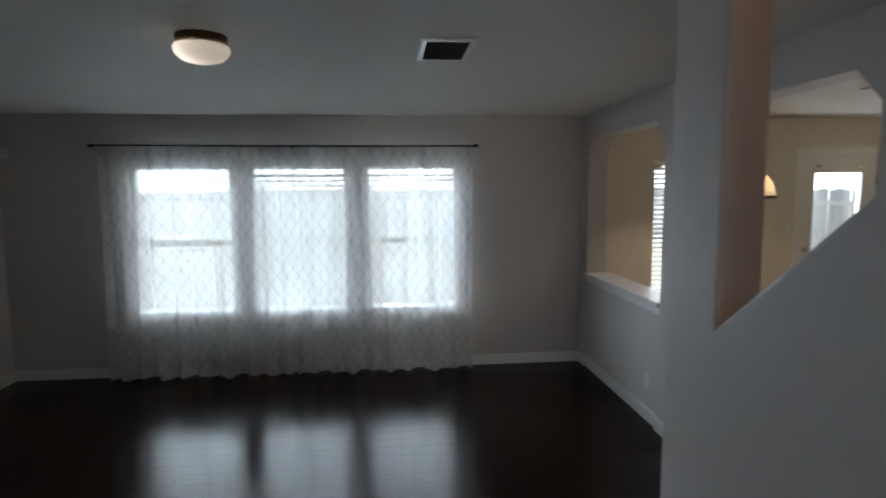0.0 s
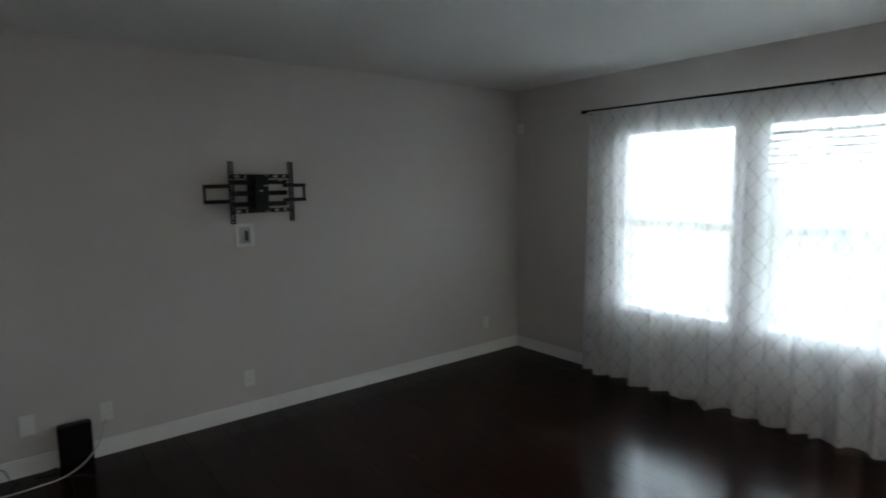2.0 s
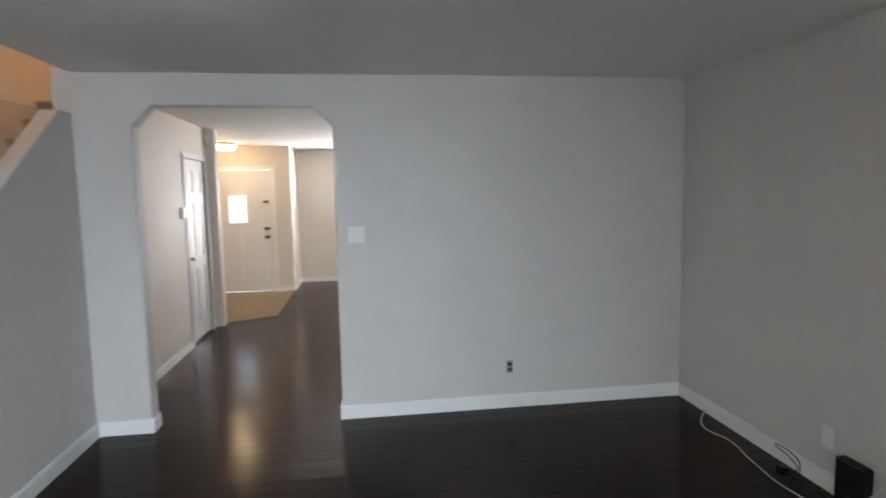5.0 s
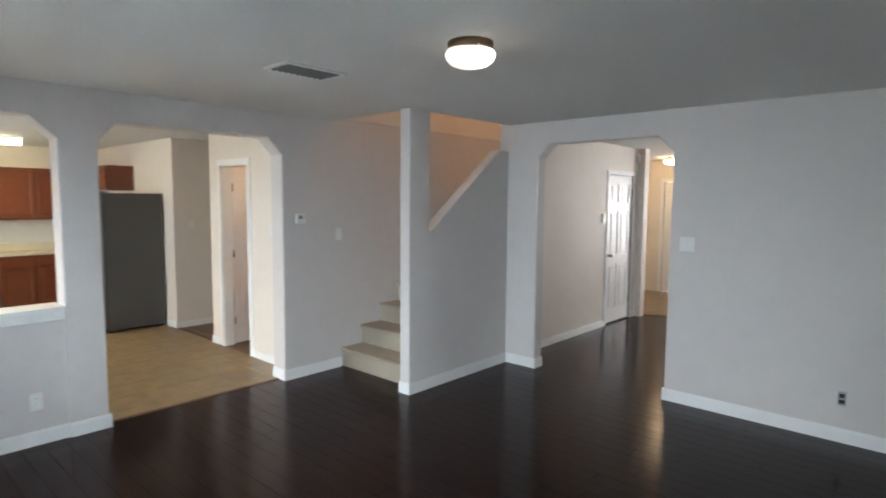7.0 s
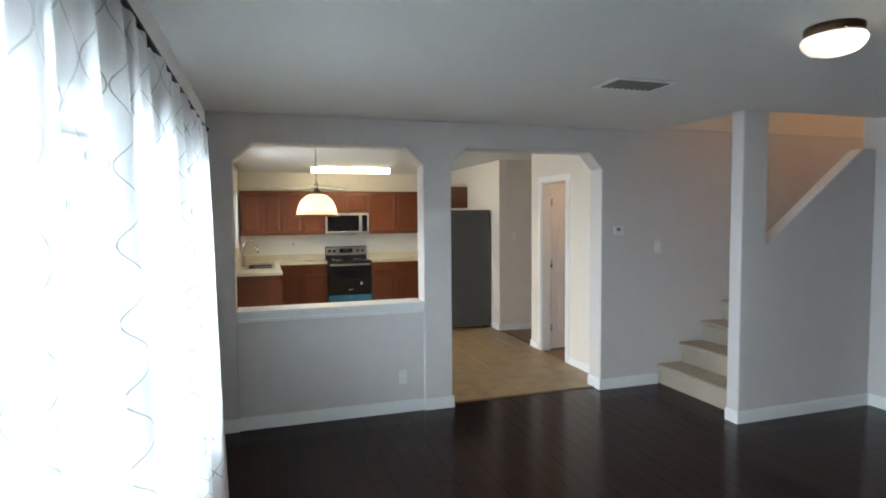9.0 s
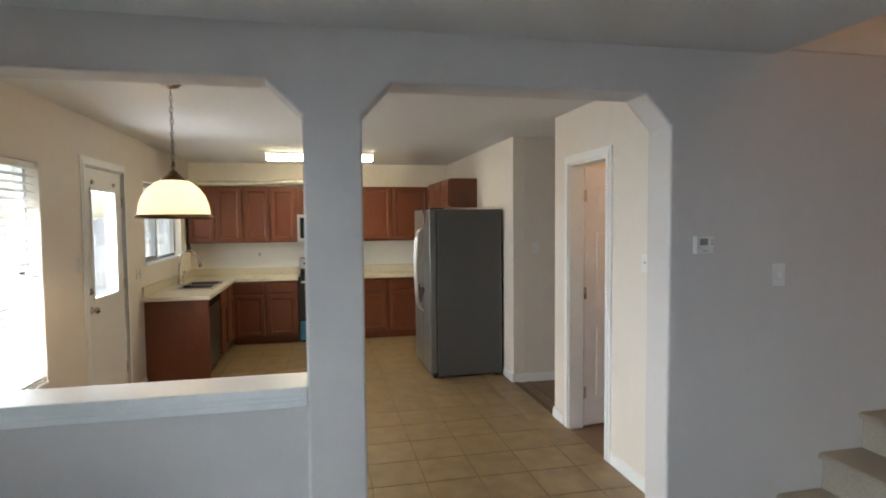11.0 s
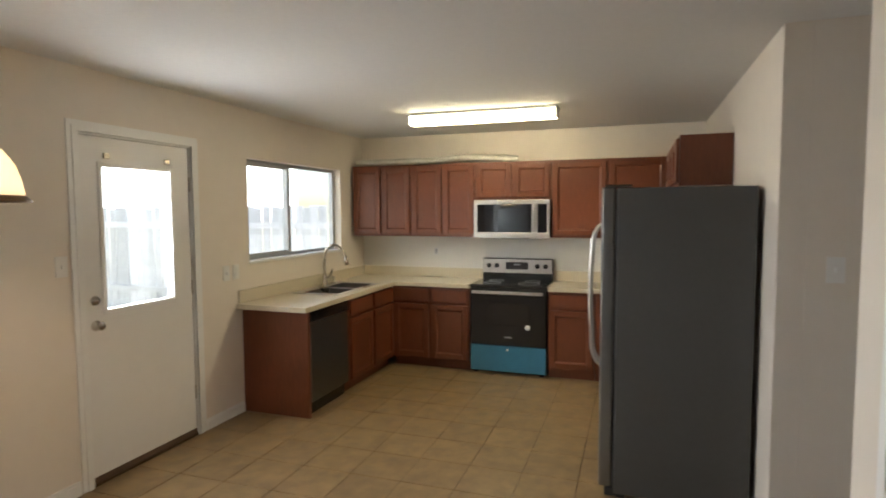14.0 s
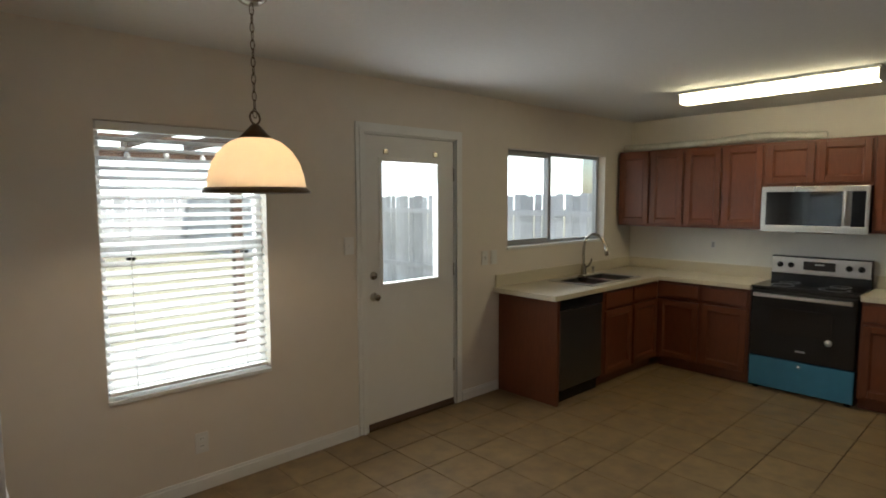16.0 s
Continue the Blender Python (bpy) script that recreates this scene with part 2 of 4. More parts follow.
def prism(name, outline, axis, a, b, mat, parent=None, bevel=0.0):
    """A flat outline pushed along an axis from a to b. axis x: outline is (y, z); y: (x, z); z: (x, y)."""
    bm = bmesh.new()

    def at(p, d):
        return {"x": (d, p[0], p[1]), "y": (p[0], d, p[1]), "z": (p[0], p[1], d)}[axis]

    lo = [bm.verts.new(at(p, a)) for p in outline]
    hi = [bm.verts.new(at(p, b)) for p in outline]
    bm.faces.new(lo)
    bm.faces.new(hi)
    sides = []
    for i in range(len(outline)):
        j = (i + 1) % len(outline)
        sides.append(bm.faces.new((lo[i], lo[j], hi[j], hi[i])))
    if bevel:
        bm.normal_update()
        bmesh.ops.recalc_face_normals(bm, faces=bm.faces)
        ring = [e for e in bm.edges if sum(f in sides for f in e.link_faces) == 1]
        bmesh.ops.bevel(bm, geom=ring, offset=bevel, segments=3, profile=0.5, affect="EDGES")
    return finish(name, bm, mat, parent)


def lathe(name, profile, mat, parent=None, m=None, steps=40, smooth=True):
    bm = bmesh.new()
    rings = []
    for r, z in profile:
        rings.append([bm.verts.new((r * math.cos(2 * math.pi * i / steps), r * math.sin(2 * math.pi * i / steps), z)) for i in range(steps)])
    for a, b in zip(rings, rings[1:]):
        for i in range(steps):
            j = (i + 1) % steps
            bm.faces.new((a[i], a[j], b[j], b[i]))
    bmesh.ops.remove_doubles(bm, verts=bm.verts, dist=1e-5)
    if m is not None:
        bmesh.ops.transform(bm, matrix=m, verts=bm.verts)
    return finish(name, bm, mat, parent, smooth)


def tube(name, points, radius, mat, parent=None, cyclic=False):
    cu = bpy.data.curves.new(name, "CURVE")
    cu.dimensions, cu.bevel_depth, cu.bevel_resolution, cu.resolution_u = "3D", radius, 3, 8
    sp = cu.splines.new("BEZIER")
    sp.bezier_points.add(len(points) - 1)
    for bp, p in zip(sp.bezier_points, points):
        bp.co = p
        bp.handle_left_type = bp.handle_right_type = "AUTO"
    sp.use_cyclic_u = cyclic
    tmp = bpy.data.objects.new(name, cu)
    me = bpy.data.meshes.new_from_object(tmp)
    bpy.data.objects.remove(tmp)
    for p in me.polygons:
        p.use_smooth = True
    me.materials.clear()
    me.materials.append(mat)
    ob = new(name, me)
    if parent is not None:
        ob.parent = parent
    return ob


def thing(name, label, category, group="", kind=""):
    return tagged(new(name), label, category, group, kind)


def structure(ob, label="", category=""):
    return tagged(ob, label, category, kind="structure")


# ---------------------------------------------------------------- structure
CEIL = 2.44
XW, XR, XR2, XE = -3.20, 2.175, 2.37, 7.99      # TV wall, kitchen wall both faces, range wall
YN, YB, YB2 = 5.26, -0.06, -0.19                # garden wall, arch wall both faces
YF = -6.74                                      # street wall
YK = 1.665                                      # pantry and fridge wall

# garden wall with its openings, from thickness 0.14
WINDOWS = [(-2.09, -1.18, 0.567, 1.985), (-1.026, -0.127, 0.567, 1.985), (0.055, 0.935, 0.567, 1.985)]
DINING = (2.92, 3.785, 0.615, 2.015)
DOOR = (4.475, 5.335, 0.0, 2.075)
KWIN = (5.95, 7.47, 1.21, 2.05)


def wall_with_holes(name, a, b, y0, y1, holes, mat, z1=CEIL):
    bm = bmesh.new()
    x = a
    for h in sorted(holes):
        put_box(bm, x, h[0], y0, y1, 0, z1)
        if h[2] > 0:
            put_box(bm, h[0], h[1], y0, y1, 0, h[2])
        put_box(bm, h[0], h[1], y0, y1, h[3], z1)
        x = h[1]
    put_box(bm, x, b, y0, y1, 0, z1)
    return finish(name, bm, mat)


structure(wall_with_holes("wall_north", XW - 0.15, 2.27, YN, YN + 0.15, WINDOWS, M_WALL), "warm grey painted wall with three tall windows", "wall")
structure(wall_with_holes("wall_north_kitchen", 2.27, XE + 0.15, YN, YN + 0.15, [DINING, DOOR, KWIN], M_KWALL), "cream kitchen wall with window, glazed door and sink window", "wall")
structure(boxes("wall_west", [(XW - 0.15, XW, YF - 0.15, YN, 0, CEIL)], M_WALL), "plain warm grey painted wall", "wall")

structure(prism("wall_kitchen_arch", [
    (-3.3, 0), (1.875, 0), (1.875, 2.075), (2.008, 2.218), (3.212, 2.218), (3.345, 2.075), (3.345, 0), (3.592, 0),
    (3.592, 2.075), (3.742, 2.218), (4.94, 2.218), (5.08, 2.085), (5.08, 0), (YN, 0), (YN, CEIL + 0.03), (-3.3, CEIL + 0.03)],
    "x", XR, XR2, M_WALL, bevel=0.012), "painted wall with chamfered archway and pass-through", "wall")
structure(boxes("half_wall", [(XR + 0.02, XR2 - 0.012, 3.592, 5.08, 0, 0.895)], M_WALL), "low painted half wall under the pass-through", "wall")
structure(boxes("sill_cap", [(XR - 0.02, XR2 + 0.03, 3.594, 5.078, 0.897, 0.934), (XR - 0.004, XR + 0.019, 3.594, 5.078, 0.872, 0.896),
                             (XR + 0.006, XR + 0.019, 3.594, 5.078, 0.84, 0.871)], M_TRIM, bevel=0.005), "white painted ledge with moulding on the half wall", "sill")
structure(prism("wall_south_arch", [
    (XW, 0), (-0.585, 0), (-0.585, 2.095), (-0.452, 2.23), (0.585, 2.23), (0.715, 2.095), (0.715, 0), (1.187, 0), (1.187, CEIL + 0.03), (XW, CEIL + 0.03)],
    "y", YB2, YB, M_WALL, bevel=0.012), "painted wall with chamfered archway to the hall", "wall")
structure(prism("stair_rake_wall", [
    (YB + 0.001, 0), (1.355, 0), (1.355, CEIL + 0.03), (1.108, CEIL + 0.03), (1.108, 1.403), (0.10, 2.181), (YB + 0.001, 2.181)],
    "x", 1.07, 1.187, M_WALL, bevel=0.010), "painted stair wall with sloping cut-out and full-height post", "wall")
# stairwell shell, upstairs
structure(boxes("stairwell_upper_wall", [
    (XR, XR2, -3.3, 1.3, CEIL + 0.031, 5.0), (1.0, 1.069, -3.3, 1.3, CEIL + 0.17, 5.0), (1.0, XR2, 1.301, 1.42, CEIL + 0.17, 5.0),
    (1.0, XR2, -3.45, -3.301, 0, 5.0)], M_KWALL), "painted walls of the stairwell", "wall")
structure(boxes("stairwell_ceiling", [(0.9, XR2 + 0.1, -3.5, 1.5, 5.001, 5.1)], M_CEIL), "plain ceiling above the stairs", "ceiling")
structure(boxes("ceiling", [
    (XW - 0.15, XR2, 1.3, YN + 0.15, CEIL + 0.001, CEIL + 0.16), (XW - 0.15, 1.07, YF - 0.15, 1.299, CEIL + 0.001, CEIL + 0.16),
    (XR2 + 0.001, XE + 0.15, -0.6, YN + 0.15, CEIL + 0.001, CEIL + 0.16), (1.071, 3.2, YF - 0.15, -3.452, CEIL + 0.001, CEIL + 0.16)], M_CEIL),
    "flat white textured ceiling", "ceiling")
# hall and front room
HX = 1.10
structure(boxes("hall_wall", [(HX, HX + 0.086, -2.38, YB2, 0, CEIL), (HX, HX + 0.086, -3.42, -3.14, 0, CEIL), (HX, HX + 0.086, -3.14, -2.38, 2.04, CEIL)], M_KWALL), "pale hall wall beneath the stairs", "wall")
structure(boxes("closet_back", [(HX + 0.5, HX + 0.55, -3.3, -2.2, 0, 1.9)], M_KWALL), "plain closet back", "wall")
structure(boxes("entry_wall_east", [(2.25, 2.4, YF, -3.453, 0, CEIL)], M_KWALL), "pale entry wall", "wall")
FD = (0.755, 1.665, 0.0, 2.05)
structure(wall_with_holes("entry_wall_front", 0.43, 2.25, -5.96, -5.82, [FD], M_KWALL), "pale entry wall with front door", "wall")
structure(boxes("entry_return_wall", [(0.43, 0.56, YF, -5.961, 0, CEIL)], M_KWALL), "pale return wall beside the entry", "wall")
FW = (-1.85, -0.55, 0.70, 1.98)
structure(wall_with_holes("wall_street", XW, 0.56, YF - 0.15, YF, [FW], M_KWALL), "pale wall with a front window", "wall")
# kitchen south side
KD = (3.165, 3.755, 0.0, 2.045)
structure(wall_with_holes("pantry_wall", XR2, 4.02, YK - 0.115, YK, [KD], M_KWALL), "cream wall with an open pantry door", "wall")
structure(boxes("passage_wall_west", [(3.905, 4.02, -0.5, YK - 0.116, 0, CEIL)], M_KWALL), "cream passage wall", "wall")
structure(boxes("fridge_wall", [(5.035, XE, YK - 0.115, YK, 0, CEIL), (5.035, 5.15, -0.5, YK - 0.116, 0, CEIL), (XR2, 5.15, -0.62, -0.501, 0, CEIL)], M_KWALL), "cream wall behind the fridge", "wall")
structure(boxes("wall_east", [(XE, XE + 0.15, YK - 0.115, YN, 0, CEIL)], M_KWALL), "cream wall behind the range", "wall")
structure(boxes("splash_wall", [(XE - 0.006, XE - 0.002, 1.7, YN - 0.01, 0.99, 1.345)], M_SPLASH), "white painted splash strip above the counter", "wall")

# floors
structure(boxes("floor_bed", [(XW, 2.27, YF, YN, -0.12, -0.010)], M_GAP), "dark bed under the floor boards", "floor")
tile_bed = structure(boxes("floor_kitchen", [(2.272, XE, YK, YN, -0.12, -0.004)], M_GROUT), "beige ceramic tile floor with brown joints", "floor")
structure(boxes("floor_passage", [(XR2, 5.15, -0.5, YK - 0.002, -0.12, -0.002)], M_STRAP), "dark passage floor", "floor")
structure(boxes("threshold_strip", [(4.02, 5.035, YK - 0.05, YK + 0.0, -0.001, 0.006)], M_BEAM, bevel=0.002), "dark wooden floor threshold", "trim")
structure(boxes("arch_threshold", [(2.255, 2.29, 1.875, 3.345, -0.002, 0.005)], M_BEAM, bevel=0.002), "thin dark floor threshold", "trim")
structure(prism("entry_tile_floor", [(HX, -3.44), (0.43, -3.77), (0.43, -5.82), (2.25, -5.82), (2.25, -3.455), (1.2, -3.455)], "z", -0.09, 0.006, M_TILE), "tan entry tile floor", "floor")


# baseboards: a flat board with a thin rounded cap
def baseboard(rows, mat=M_TRIM, h=0.085):
    bm = bmesh.new()
    for x0, y0, x1, y1, nx, ny in rows:
        d = 0.013
        for (t, z0, z1) in ((d, 0, h - 0.016), (d * 0.6, h - 0.016, h)):
            put_box(bm, min(x0, x1, x0 + nx * t, x1 + nx * t), max(x0, x1, x0 + nx * t, x1 + nx * t),
                    min(y0, y1, y0 + ny * t, y1 + ny * t), max(y0, y1, y0 + ny * t, y1 + ny * t), z0, z1)
    return structure(finish("baseboard", bm, mat), "white painted baseboard", "baseboard")


baseboard([
    (XW, YB, XW, YN, 1, 0), (XW + 0.013, YN, XR - 0.013, YN, 0, -1), (XW + 0.013, YB, -0.572, YB, 0, 1), (-0.585, YB2, -0.585, YB, 1, 0),
    (0.702, YB, 1.057, YB, 0, 1), (0.715, YB2, 0.715, YB, -1, 0), (1.07, YB, 1.07, 1.368, -1, 0), (1.07, 1.355, 1.187, 1.355, 0, 1),
    (XR, 1.23, XR, 1.888, -1, 0), (XR, 1.875, XR2, 1.875, 0, 1), (XR, 3.345, XR2, 3.345, 0, -1), (XR, 3.332, XR, 3.592, -1, 0),
    (XR + 0.02, 3.592, XR + 0.02, 5.08, -1, 0), (XR, 5.08, XR, YN, -1, 0)], h=0.10)
baseboard([(HX, -2.38, HX, YB2, -1, 0), (HX, -3.42, HX, -3.2, -1, 0), (XW, YF, 0.43, YF, 0, 1), (0.43, YF, 0.43, -5.81, -1, 0), (0.43, -5.82, 0.69, -5.82, 0, 1)])
baseboard([(XR2, YN, 4.40, YN, 0, -1), (5.40, YN, 5.83, YN, 0, -1), (5.035, YK, 5.31, YK, 0, 1), (5.035, 0.2, 5.035, YK + 0.013, -1, 0), (3.835, YK, 4.033, YK, 0, 1),
           (4.02, 0.2, 4.02, YK, 1, 0), (XR2, YK, 3.09, YK, 0, 1)], h=0.085)


# ---------------------------------------------------------------- windows and doors
def hung_window(name, w, label, blind=True, tilt=12, frame_mat=M_VINYL, rail=None):
    x0, x1, z0, z1 = w
    top = thing(name, label, "window", kind="structure")
    y0, y1 = YN + 0.075, YN + 0.125
    zm = rail or (z0 + z1) / 2
    f = 0.035
    boxes("frame", [(x0, x0 + f, y0, y1, z0, z1), (x1 - f, x1, y0, y1, z0, z1), (x0 + f, x1 - f, y0, y1, z0, z0 + f), (x0 + f, x1 - f, y0, y1, z1 - f, z1),
                    (x0 + f, x1 - f, y0 + 0.005, y1 - 0.005, zm - 0.02, zm + 0.02)], frame_mat, top, 0.004)
    for a, b in ((z0 + f, zm - 0.02), (zm + 0.02, z1 - f)):
        pane = boxes("pane", [(x0 + f, x1 - f, y0 + 0.022, y0 + 0.026, a, b)], M_GLASS, top)
        pane.visible_shadow = False
    boxes("sill", [(x0 - 0.0, x1 + 0.0, YN - 0.012, YN + 0.074, z0 - 0.018, z0 + 0.004)], M_TRIM, top, 0.003)
    return top


def blind(w, tilt, group, bottom=None, y=None, pitch=0.048):
    """A white slatted blind with head rail, bottom rail, ladder cords."""
    x0, x1, z0, z1 = w
    top = thing("window_blind", "white slatted window blind hanging lowered with open slats", "blind", group)
    y = y or YN + 0.038
    zb = z0 + 0.02 if bottom is None else bottom
    boxes("head_rail", [(x0 + 0.01, x1 - 0.01, y - 0.025, y + 0.025, z1 - 0.045, z1 - 0.004)], M_SLAT, top, 0.004)
    boxes("bottom_rail", [(x0 + 0.012, x1 - 0.012, y - 0.024, y + 0.024, zb, zb + 0.018)], M_SLAT, top, 0.004)
    bm = bmesh.new()
    put_box(bm, x0 + 0.012, x1 - 0.012, -0.024, 0.024, -0.0014, 0.0014)
    slat = finish("slat", bm, M_SLAT, top)
    z = zb + 0.045
    k = 0
    while z < z1 - 0.06:
        s = slat if k == 0 else new("slat", slat.data)
        s.parent = top
        s.matrix_basis = pose(0, y, z, tilt + (k % 3 - 1) * 1.2)
        z += pitch
        k += 1
    boxes("ladder_cord", [(cx - 0.0015, cx + 0.0015, y - 0.027, y - 0.0255, zb, z1 - 0.04) for cx in (x0 + 0.14, x1 - 0.14)], M_SLAT, top)
    return top


for i, w in enumerate(WINDOWS):
    hung_window("window_%d" % (i + 1), w, "white vinyl hung window with two panes", rail=1.30)
    blind(w, (14, 32, 22)[i], "living room blinds")
hung_window("window_4", DINING, "white vinyl hung window onto the patio", rail=1.37)
blind((DINING[0], DINING[1], DINING[2], DINING[3]), 26, "dining blind")


locks = bpy.data.objects["window_4"]
for lx in (3.06, 3.66):
    boxes("sash_lock", [(lx - 0.012, lx + 0.03, YN + 0.052, YN + 0.074, 1.318, 1.332), (lx + 0.014, lx + 0.026, YN + 0.052, YN + 0.066, 1.288, 1.318)], M_METAL, locks, 0.003)


def sliding_window(w):
    x0, x1, z0, z1 = w
    top = thing("window_5", "grey aluminium sliding window above the kitchen sink", "window", kind="structure")
    y0, y1 = YN + 0.08, YN + 0.13
    f = 0.03
    xm = 6.63
    boxes("frame", [(x0, x0 + f, y0, y1, z0, z1), (x1 - f, x1, y0, y1, z0, z1), (x0 + f, x1 - f, y0, y1, z0, z0 + f), (x0 + f, x1 - f, y0, y1, z1 - f, z1),
                    (xm - 0.022, xm + 0.022, y0 - 0.008, y1, z0 + f, z1 - f)], M_ALU, top, 0.003)
    boxes("sash", [(x0 + f, xm - 0.023, y0 + 0.004, y0 + 0.03, z0 + f, z0 + f + 0.022), (x0 + f, xm - 0.023, y0 + 0.004, y0 + 0.03, z1 - f - 0.022, z1 - f)], M_ALU, top, 0.002)
    for a, b in ((x0 + f, xm - 0.023), (xm + 0.023, x1 - f)):
        pane = boxes("pane", [(a, b, y0 + 0.018, y0 + 0.022, z0 + f, z1 - f)], M_GLASS, top)
        pane.visible_shadow = False
    boxes("sill", [(x0 - 0.01, x1 + 0.01, YN - 0.014, YN + 0.079, z0 - 0.02, z0 + 0.003)], M_TRIM, top, 0.003)


sliding_window(KWIN)


def casing(name, x0, x1, z1, y, ny, w=0.062, d=0.016):
    """Moulded door casing round an opening in a wall along x."""
    bm = bmesh.new()
    for a, t in ((w, d * 0.6), (w * 0.55, d)):
        ys = sorted((y, y + ny * t))
        put_box(bm, x0 - a, x0, ys[0], ys[1], 0, z1)
        put_box(bm, x1, x1 + a, ys[0], ys[1], 0, z1)
        put_box(bm, x0 - a, x1 + a, ys[0], ys[1], z1, z1 + a)
    return structure(finish(name, bm, M_TRIM), "white moulded door casing", "trim")


casing("door_casing", DOOR[0], DOOR[1], DOOR[3], YN, -1)
structure(boxes("door_jamb", [(DOOR[0], DOOR[0] + 0.018, YN, YN + 0.15, 0, DOOR[3]), (DOOR[1] - 0.012, DOOR[1], YN, YN + 0.15, 0, DOOR[3]), (DOOR[0], DOOR[1], YN, YN + 0.15, DOOR[3] - 0.012, DOOR[3] + 0.001)], M_TRIM), "white door jamb", "trim")


def back_door():
    x0, x1, z0, z1 = 4.496, 5.320, 0.022, 2.060
    y0, y1 = YN + 0.012, YN + 0.056
    g = (4.635, 5.150, 1.035, 1.885)
    d = thing("door_1", "closed white exterior door with large clear glass pane", "door")
    boxes("leaf", [(x0, g[0], y0, y1, z0, z1), (g[1], x1, y0, y1, z0, z1), (g[0], g[1], y0, y1, z0, g[2]), (g[0], g[1], y0, y1, g[3], z1)], M_DOOR, d)
    e = 0.028
    boxes("glazing_bead", [(g[0] - e, g[0], y0 - 0.010, y0 - 0.001, g[2] - e, g[3] + e), (g[1], g[1] + e, y0 - 0.010, y0 - 0.001, g[2] - e, g[3] + e),
                           (g[0], g[1], y0 - 0.010, y0 - 0.001, g[2] - e, g[2]), (g[0], g[1], y0 - 0.010, y0 - 0.001, g[3], g[3] + e)], M_DOOR, d, 0.003)
    pane = boxes("pane", [(g[0], g[1], y0 + 0.02, y0 + 0.024, g[2], g[3])], M_GLASS, d)
    pane.visible_shadow = False
    for kz in (0.952, 1.099):
        lathe("knob" if kz < 1 else "deadbolt", [(0.0, 0.062), (0.016, 0.060), (0.026, 0.048), (0.024, 0.036), (0.011, 0.028), (0.011, 0.008), (0.031, 0.006), (0.031, 0.0)] if kz < 1 else
              [(0.0, 0.026), (0.008, 0.026), (0.009, 0.014), (0.026, 0.012), (0.029, 0.0)], M_NICKEL, d, pose(4.556, y0 - 0.0005, kz, 90), 24)
    boxes("hinge", [(x1 - 0.004, x1 + 0.012, y0 - 0.010, y0 - 0.001, hz, hz + 0.10) for hz in (0.27, 1.03, 1.76)], M_NICKEL, d, 0.003)
    boxes("sweep", [(x0, x1, y0 - 0.006, y0 - 0.001, z0 - 0.004, z0 + 0.03)], M_BEAM, d)
    boxes("bracket", [(bx, bx + 0.04, y0 - 0.012, y0 - 0.001, 1.935, 1.968) for bx in (4.65, 5.11)], M_NICKEL, d, 0.003)
    structure(boxes("door_sill", [(DOOR[0] + 0.019, DOOR[1] - 0.013, YN + 0.0, YN + 0.15, 0.0, 0.017)], M_BRONZE), "bronze door threshold", "trim")


back_door()


def six_panel(name, label, width, height, m, mat=M_DOOR, stile=0.105, knob_x=None, knob_mat=M_NICKEL, lever=False, hinges=None):
    """A moulded six-panel door leaf; local x runs across, local -y faces the viewer."""
    d = thing(name, label, "door")
    d.matrix_world = m
    s, t = stile, 0.035
    zs = [(0.20, 0.80), (0.93, 1.53), (1.64, height - 0.12)]
    xs = [(s, width / 2 - 0.045), (width / 2 + 0.045, width - s)]
    rows = [(0, s, 0, t, 0, height), (width - s, width, 0, t, 0, height), (width / 2 - 0.045, width / 2 + 0.045, 0, t, 0, height)]
    for a, b in xs:
        e = 0
        for c, dd in zs:
            rows.append((a, b, 0, t, e, c))
            e = dd
        rows.append((a, b, 0, t, e, height))
    boxes("leaf", rows, mat, d)
    bm = bmesh.new()
    for a, b in xs:
        for c, e in zs:
            put_box(bm, a, b, 0.009, t - 0.009, c, e)
            put_box(bm, a + 0.028, b - 0.028, 0.002, t - 0.002, c + 0.028, e - 0.028, bevel=0.004)
    finish("panel", bm, mat, d)
    if knob_x is not None:
        for side in (1, -1):
            mm = pose(knob_x, -0.0005 if side > 0 else t + 0.0005, 0.93, 90 if side > 0 else -90)
            lathe("knob", [(0.0, 0.060), (0.018, 0.057), (0.026, 0.045), (0.022, 0.034), (0.010, 0.026), (0.010, 0.007), (0.030, 0.005), (0.030, 0.0)], knob_mat, d, mm, 24)
    if hinges is not None:
        boxes("hinge", [(hinges - 0.012, hinges + 0.012, -0.012, -0.001, hz, hz + 0.09) for hz in (0.22, 1.0, 1.75)], M_NICKEL, d, 0.002)
    return d


# pantry: door swung inwards
casing("pantry_casing", KD[0], KD[1], KD[3], YK, 1)
structure(boxes("pantry_jamb", [(KD[0], KD[0] + 0.014, YK - 0.115, YK + 0.002, 0, KD[3]), (KD[1] - 0.014, KD[1], YK - 0.115, YK + 0.002, 0, KD[3]), (KD[0], KD[1], YK - 0.115, YK + 0.002, KD[3] - 0.014, KD[3] + 0.001)], M_TRIM), "white door jamb", "trim")
six_panel("door_2", "white six-panel interior door standing open inwards", 0.56, 2.015, pose(3.752, YK - 0.128, 0.012, 0, 0, 180 + 97), stile=0.085, knob_x=0.50, hinges=0.0)
structure(boxes("pantry_back", [(XR2, 3.905, 0.30, 0.36, 0, CEIL)], material("pantry_orange_paint", (0.55, 0.30, 0.16), 0.7)), "warm orange painted pantry wall", "wall")
# unseen fill lamp, added to brighten the orange pantry wall
lamp("pantry_fill", "POINT", 3.0, (1.0, 0.72, 0.45), pose(3.0, 1.0, 2.25), 0.05)

